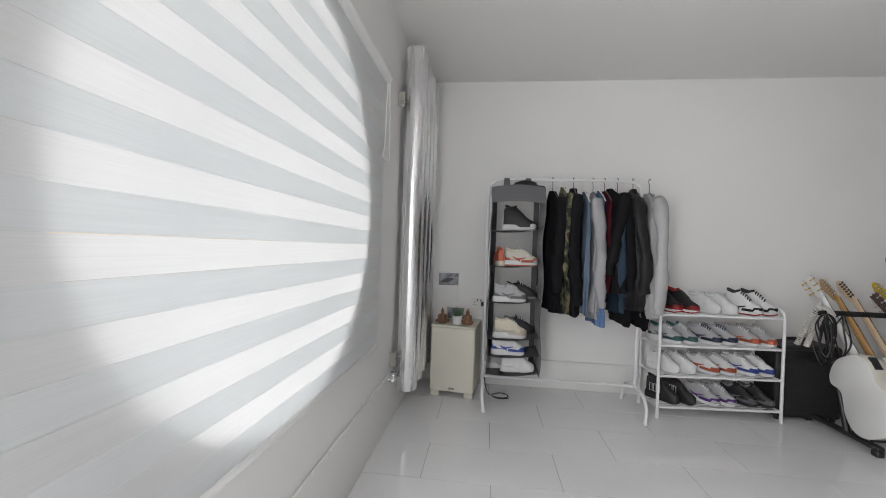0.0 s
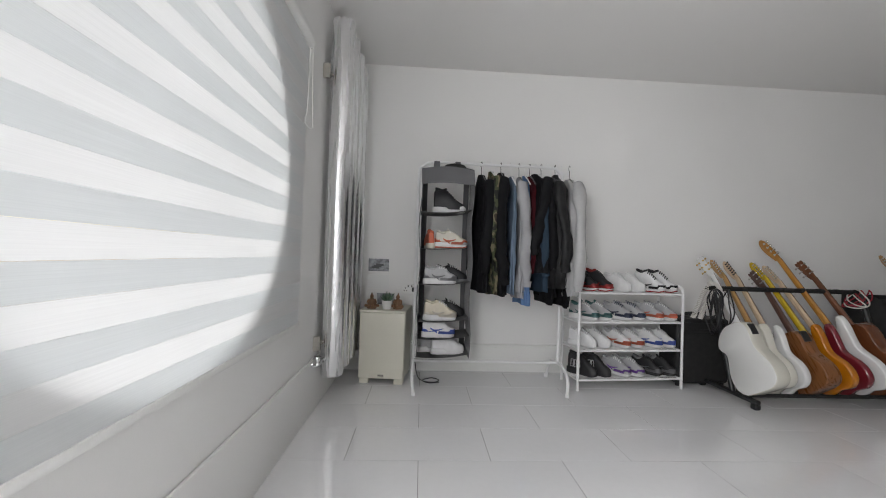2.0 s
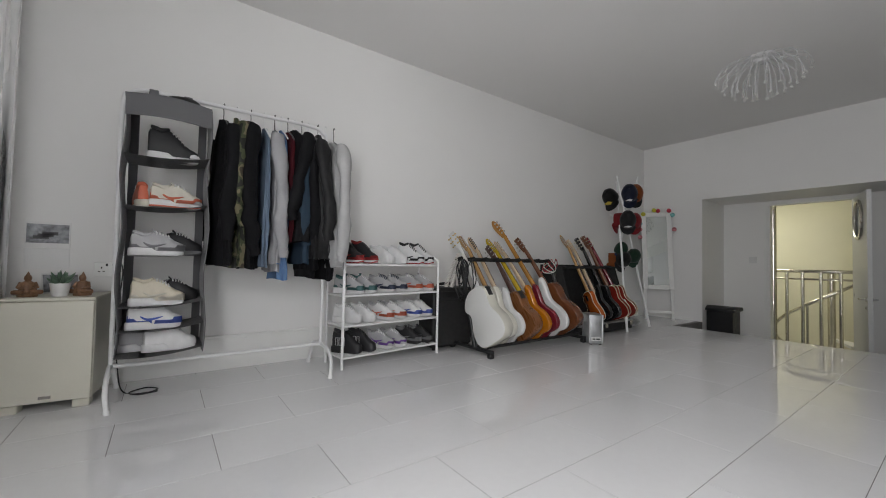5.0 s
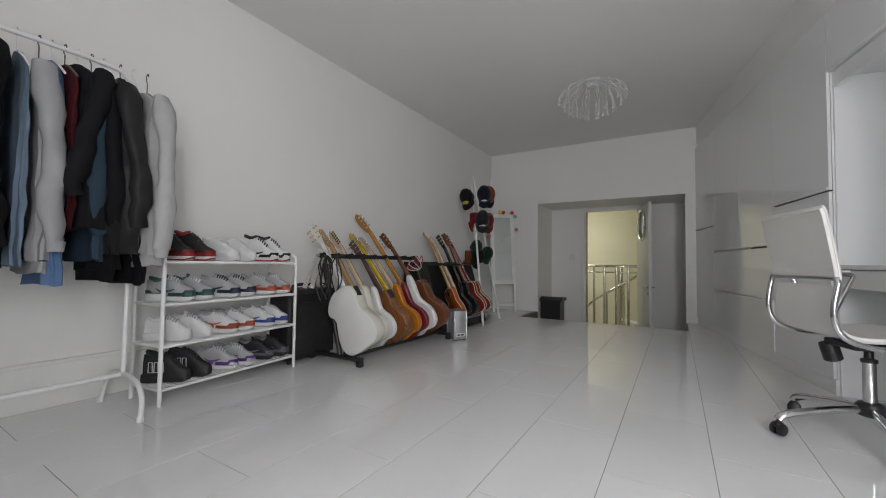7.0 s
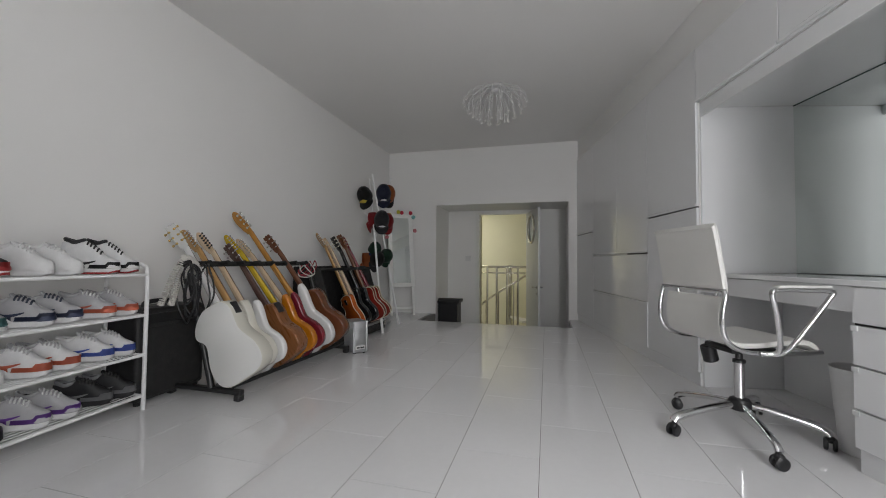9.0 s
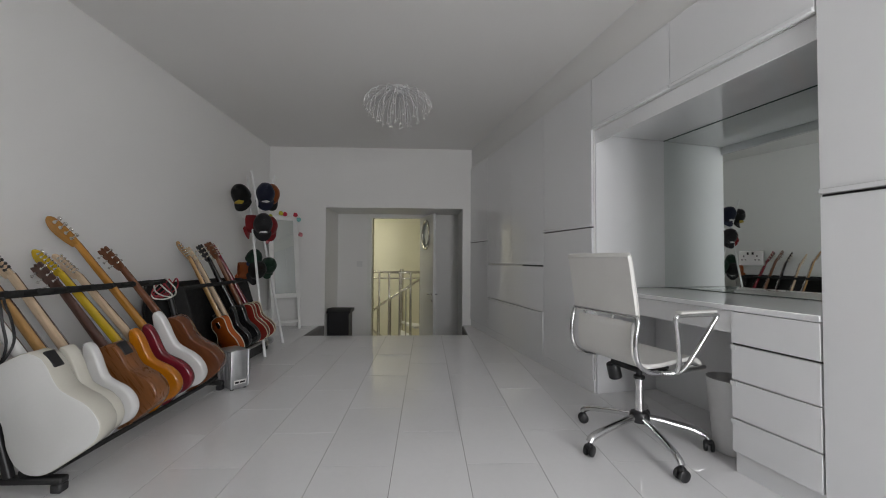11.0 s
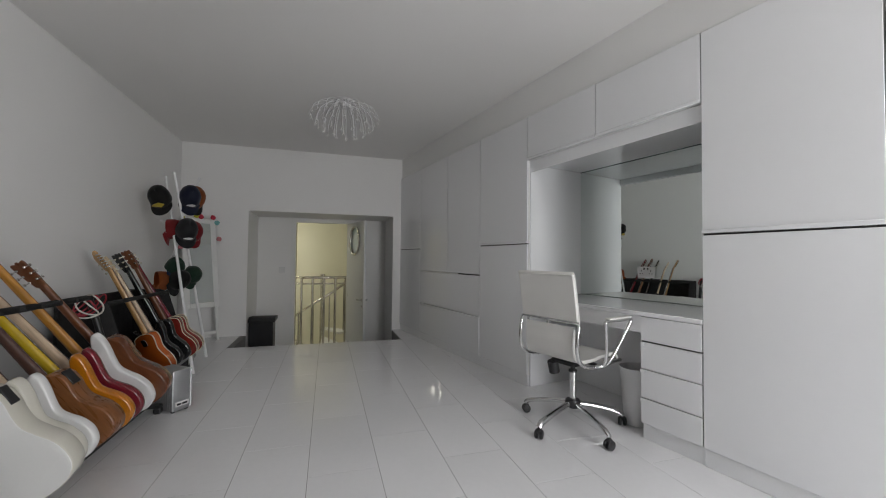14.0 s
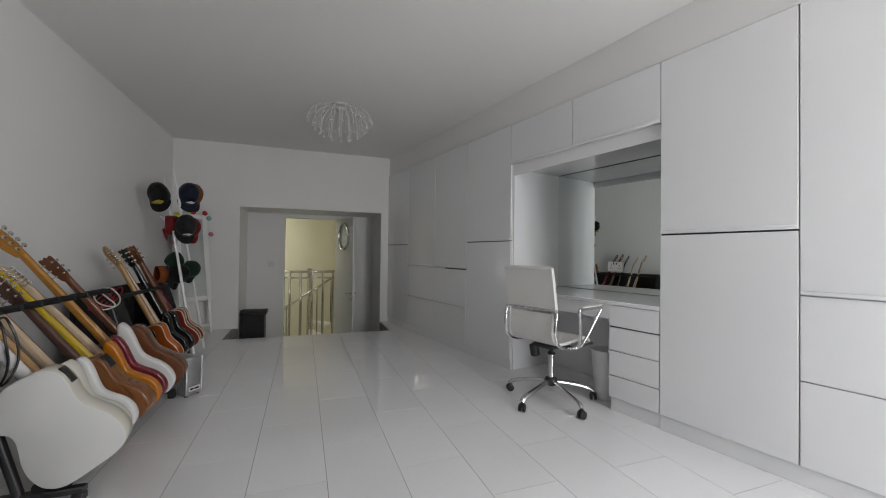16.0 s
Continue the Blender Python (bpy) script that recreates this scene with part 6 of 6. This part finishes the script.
path = [(-0.25, -0.035, 1.28), (-0.245, -0.035, 1.45), (-0.235, -0.035, 1.62), (-0.15, -0.03, 1.765), (0.0, -0.02, 1.76), (0.12, -0.02, 1.77), (0.225, -0.025, 1.74), (0.245, -0.035, 1.60), (0.25, -0.035, 1.46), (0.25, -0.035, 1.22)]
b = bm_new()
tube(b, smooth_path(path, 5), 0.0018, 5)
part("string", b, M_TRIM, gar)
POM = {"yellow": (0.60, 0.55, 0.06), "red": (0.50, 0.03, 0.06), "turquoise": (0.22, 0.50, 0.48), "pink": (0.58, 0.22, 0.24)}
pm = {k: mat("tissue_pompom_" + k, c, 0.8, var=0.2, vscale=30, bump=0.6, bscale=90) for k, c in POM.items()}
for x, y, z, k in ((-0.25, -0.035, 1.31, "pink"), (-0.247, -0.035, 1.44, "pink"), (-0.243, -0.035, 1.54, "turquoise"), (-0.19, -0.03, 1.70, "yellow"), (-0.03, -0.02, 1.765, "yellow"), (0.03, -0.022, 1.755, "red"), (0.19, -0.02, 1.757, "red"), (0.236, -0.03, 1.68, "turquoise"), (0.25, -0.035, 1.44, "pink")):
    b = bm_new()
    ball(b, (x, y, z), 0.034, 12, 8)
    for v in b.verts:
        v.co += (v.co - Vector((x, y, z))) * noise.noise(v.co * 60) * 0.22
    part("pompom", b, pm[k], gar)

# ---- ceiling light ----
lampo = thing("ceiling_light", pose(4.85, 1.39, CEIL), "white ceiling light of drooping wires with crystal beads", "ceiling light")
b = bm_new()
lathe(b, [(0.11, 0.0), (0.11, -0.02), (0.10, -0.028), (0.06, -0.034), (0.05, -0.06), (0.02, -0.07)], 28)
part("canopy", b, M_WIRE, lampo)
for n, r, z, rise in ((20, 0.35, -0.185, -0.008), (16, 0.295, -0.265, -0.010), (12, 0.215, -0.33, -0.015), (6, 0.11, -0.375, -0.02)):
    wire = bm_new()
    tube(wire, smooth_path([(0.05, 0, -0.03), (r * 0.55, 0, -0.035 + rise), (r * 0.88, 0, z * 0.48), (r * 0.985, 0, z * 0.78), (r, 0, z)], 5), 0.0027, 6)
    wire_me = mesh_of("wire_arm", wire, M_WIRE)
    bead = bm_new()
    ball(bead, (r, 0, z - 0.008), 0.0145, 10, 8)
    bead_me = mesh_of("bead", bead, M_BEAD)
    for i in range(n):
        o = new("wire_arm", wire_me)
        o.parent = lampo
        o.rotation_euler = (0, 0, 2 * math.pi * (i + 0.31 * n) / n)
        q = new("bead", bead_me)
        q.parent = o

# ---- swivel chair ----
CH = Matrix.Translation((3.075, -0.162, 0)) @ Matrix.Rotation(math.atan2(-0.954, 0.30) + math.pi / 2, 4, "Z")
# local axes: -y is where the sitter looks, x to the sitter's left
chair = thing("office_chair", CH, "white leatherette swivel chair with chrome arms and castors", "chair")
SEATP = [(-0.262, 1.085), (-0.248, 1.06), (-0.225, 0.93), (-0.205, 0.80), (-0.20, 0.70), (-0.205, 0.62), (-0.19, 0.545), (-0.13, 0.505), (-0.02, 0.50), (0.12, 0.512), (0.22, 0.515), (0.27, 0.495), (0.285, 0.47)]
SEATP = [(p.x - 0.052, p.y) for p in smooth_path([(a, c, 0) for a, c in SEATP], 5)]


def sling(bm, prof, halfw, thick):
    n = len(prof)
    nr = []
    for i in range(n):
        a, c = prof[max(i - 1, 0)], prof[min(i + 1, n - 1)]
        d = Vector((c[0] - a[0], c[1] - a[1])).normalized()
        nr.append((-d.y, d.x))
    xs = [-halfw, -halfw * 0.97, -halfw * 0.5, 0, halfw * 0.5, halfw * 0.97, halfw]
    g = {}
    for i, (p, q) in enumerate(zip(prof, nr)):
        for j, x in enumerate(xs):
            t = thick * (0.25 if j in (0, len(xs) - 1) else 1.0) * (0.3 if i in (0, n - 1) else 1)
            for s in (-1, 1):
                g[i, j, s] = bm.verts.new((x, -p[0] + q[0] * t * s * -1, p[1] + q[1] * t * s))
    for i in range(n - 1):
        for j in range(len(xs) - 1):
            for s in (-1, 1):
                bm.faces.new((g[i, j, s], g[i + 1, j, s], g[i + 1, j + 1, s], g[i, j + 1, s]))
        for j in (0, len(xs) - 1):
            bm.faces.new((g[i, j, -1], g[i + 1, j, -1], g[i + 1, j, 1], g[i, j, 1]))
    for i in (0, n - 1):
        for j in range(len(xs) - 1):
            bm.faces.new((g[i, j, -1], g[i, j + 1, -1], g[i, j + 1, 1], g[i, j, 1]))


k = next(i for i, p in enumerate(SEATP) if p[1] < 0.765)
b = bm_new()
sling(b, SEATP[:k + 1], 0.238, 0.013)
part("backrest", b, M_CHAIR, chair)
b = bm_new()
sling(b, SEATP[k + 1:], 0.205, 0.012)
part("seat", b, M_CHAIR, chair)
for s in (-1, 1):
    b = bm_new()
    tube(b, [(s * 0.239, -p[0] - 0.001, p[1]) for p in SEATP[:k + 1]], 0.004, 6)
    part("piping", b, M_CHAIR, chair)
for s in (-1, 1):
    b = bm_new()
    tube(b, smooth_path([(s * 0.225, 0.262, 0.768), (s * 0.243, 0.264, 0.745), (s * 0.243, 0.280, 0.66), (s * 0.243, 0.278, 0.58), (s * 0.243, 0.245, 0.515), (s * 0.238, 0.16, 0.478), (s * 0.232, 0.05, 0.468), (s * 0.228, -0.10, 0.470), (s * 0.225, -0.225, 0.474)], 6), 0.012, 12)
    part("side_tube", b, M_CHROME, chair)
    b = bm_new()
    corner = [(0.243, 0.10, 0.474), (0.262, 0.045, 0.472), (0.285, 0.030, 0.495), (0.322, 0.085, 0.665), (0.333, 0.118, 0.752), (0.336, 0.122, 0.774), (0.337, 0.100, 0.784), (0.338, 0.0, 0.782), (0.340, -0.155, 0.779), (0.339, -0.172, 0.772), (0.336, -0.160, 0.755), (0.310, -0.085, 0.625), (0.282, -0.012, 0.500), (0.262, 0.012, 0.474), (0.240, 0.03, 0.468)]
    pts = []
    for p, q in zip(corner, corner[1:]):
        pts += [Vector(p).lerp(Vector(q), k / 3) for k in range(3)]
    pts.append(Vector(corner[-1]))
    for _ in range(3):
        pts = [pts[0]] + [(pts[i - 1] + pts[i] * 2 + pts[i + 1]) / 4 for i in range(1, len(pts) - 1)] + [pts[-1]]
    tube(b, [(s * p.x, p.y, p.z) for p in pts], 0.0115, 12)
    part("arm", b, M_CHROME, chair)
    b = bm_new()
    box(b, (s * 0.338, -0.02, 0.797), (0.040, 0.25, 0.012), bev=0.005, seg=2)
    part("arm_pad", b, M_CHAIR, chair)
b = bm_new()
tube(b, [(-0.240, 0.262, 0.768), (0.240, 0.262, 0.768)], 0.010, 10)
part("back_bar", b, M_CHROME, chair)
b = bm_new()
tube(b, [(-0.225, -0.218, 0.474), (0.225, -0.218, 0.474)], 0.011, 10)
part("front_bar", b, M_CHROME, chair)
b = bm_new()
box(b, (0, 0.0, 0.452), (0.20, 0.24, 0.03), bev=0.006)
tube(b, [(-0.226, 0.02, 0.465), (0.226, 0.02, 0.465)], 0.011, 8)
part("tilt_plate", b, M_BLKMET, chair)
b = bm_new()
lathe(b, [(0.036, 0), (0.038, 0.01), (0.038, 0.085), (0.033, 0.09)], 18, Matrix.Translation((0.10, 0.10, 0.44)) @ Matrix.Rotation(radians(165), 4, "X"))
part("tension_knob", b, M_BLACK, chair)
b = bm_new()
lathe(b, [(0.024, 0.16), (0.024, 0.375)], 18)
part("gas_column", b, M_CHROME, chair)
b = bm_new()
lathe(b, [(0.030, 0.37), (0.030, 0.385), (0.017, 0.39), (0.017, 0.44)], 18)
part("column_collar", b, M_BLKMET, chair)
b = bm_new()
lathe(b, [(0.03, 0.115), (0.052, 0.125), (0.055, 0.16), (0.045, 0.178), (0.028, 0.185)], 20)
part("hub", b, M_BLACK, chair)
inv = CH.inverted()
CASTORS = [(3.357, 0.055), (2.933, 0.195), (2.688, -0.149), (2.960, -0.490), (3.39, -0.383)]
for i, (x, y) in enumerate(CASTORS):
    p = inv @ Vector((x, y, 0))
    d = Vector((p.x, p.y, 0)).normalized()
    L = Vector((p.x, p.y)).length
    b = bm_new()
    tube(b, smooth_path([d * 0.04 + Vector((0, 0, 0.150)), d * L * 0.4 + Vector((0, 0, 0.138)), d * L * 0.78 + Vector((0, 0, 0.112)), d * L * 0.95 + Vector((0, 0, 0.092)), d * L + Vector((0, 0, 0.072))], 4), [0.020] * 8 + [0.022] * 5 + [0.021] * 4, 12, flat=0.75)
    leg = part("base_leg", b, M_CHROME, chair)
    rs = random.Random(i)
    a = rs.uniform(0, 3.14)
    ax = Vector((math.cos(a), math.sin(a), 0))
    b = bm_new()
    for s in (-1, 1):
        q = ax.to_track_quat("Z", "Y").to_matrix().to_4x4()
        lathe(b, [(0.020, -0.009), (0.029, -0.006), (0.030, 0.006), (0.024, 0.010)], 16, Matrix.Translation(Vector((p.x, p.y, 0.0302)) + ax * 0.016 * s) @ q)
    wheel = part("castor", b, M_BLACK, leg)
    b = bm_new()
    ball(b, (p.x, p.y, 0.052), 0.022, 12, 8, (1, 1, 0.8))
    tube(b, [(p.x, p.y, 0.05), (p.x, p.y, 0.082)], 0.009, 8)
    part("castor_hood", b, M_BLACK, leg)

# waste bin under the dressing table
wb = thing("waste_bin", WM @ pose(-0.98, -0.20, 0), "white round waste bin under the dressing table", "bin")
b = bm_new()
lathe(b, [(0.085, 0.001), (0.088, 0.004), (0.118, 0.395), (0.121, 0.402), (0.115, 0.402), (0.083, 0.01)], 32)
part("tub", b, M_WHITE_MET, wb)

# ---- in the door recess ----
bb = thing("black_bin", pose(7.27, 2.46, SUNK), "black rectangular bin with an overhanging lid in the recess", "bin")
b = bm_new()
span(b, (-0.15, -0.14, 0.0), (0.16, 0.20, 0.70), 0.012)
part("bin_body", b, M_BLACK, bb)
b = bm_new()
slab(b, [(-0.17, 0.0), (0.18, 0.0), (0.18, 0.055), (-0.10, 0.075), (-0.17, 0.03)], -0.17, 0.21, 0.006, Matrix.Translation((0, 0, 0.70)))
part("lid", b, M_BLACK, bb)
sw = thing("light_switch", pose(BACK_X - 0.0005, 2.29, 0.96, 0, 0, 90), "white square light switch beside the door", "switch")
b = bm_new()
box(b, (0, 0.005, 0), (0.10, 0.010, 0.10), bev=0.003)
pl = part("plate", b, M_POT, sw)
b = bm_new()
box(b, (0, 0.0115, 0), (0.025, 0.006, 0.045), bev=0.002)
part("rocker", b, M_POT, pl)


# ---- floor tiles, one by one ----
TL, TW, GAPW = 0.765, 0.378, 0.0026


def tile_mesh(l, w):
    bm = bm_new()
    lo = [bm.verts.new((x, y, -0.012)) for x, y in ((0, 0), (l, 0), (l, w), (0, w))]
    mid = [bm.verts.new((v.co.x, v.co.y, -0.0005)) for v in lo]
    e = 0.0005
    hi = [bm.verts.new((x, y, 0)) for x, y in ((e, e), (l - e, e), (l - e, w - e), (e, w - e))]
    for a, c in ((lo, mid), (mid, hi)):
        for k in range(4):
            bm.faces.new((a[k], a[(k + 1) % 4], c[(k + 1) % 4], c[k]))
    bm.faces.new(hi)
    return mesh_of("tile", bm, M_TILE, False)


full_tile = tile_mesh(TL - GAPW, TW - GAPW)
row = -5
while 0.489 + row * TW < WALL_N:
    ya, yb = 0.489 + row * TW, 0.489 + (row + 1) * TW
    yc, yd = max(ya, SOUTH), min(yb, WALL_N)
    x = 0.195 - (TL / 2 if row % 2 == 0 else 0) - 2 * TL
    while x < END_X and yd - yc > 0.02:
        cut = END_X if (ya >= PIT_Y1 - 0.06 or yb <= PIT_Y0 + 0.04) else PIT_X0
        xa, xb = max(x, WALL_X), min(x + TL, cut)
        if xb - xa > 0.02:
            whole = abs(xb - xa - TL) < 1e-4 and abs(yd - yc - TW) < 1e-4
            o = new("tile", full_tile if whole else tile_mesh(xb - xa - GAPW, yd - yc - GAPW))
            o.parent, o.location = FLOOR, (xa + GAPW / 2, yc + GAPW / 2, 0)
        x += TL
    row += 1
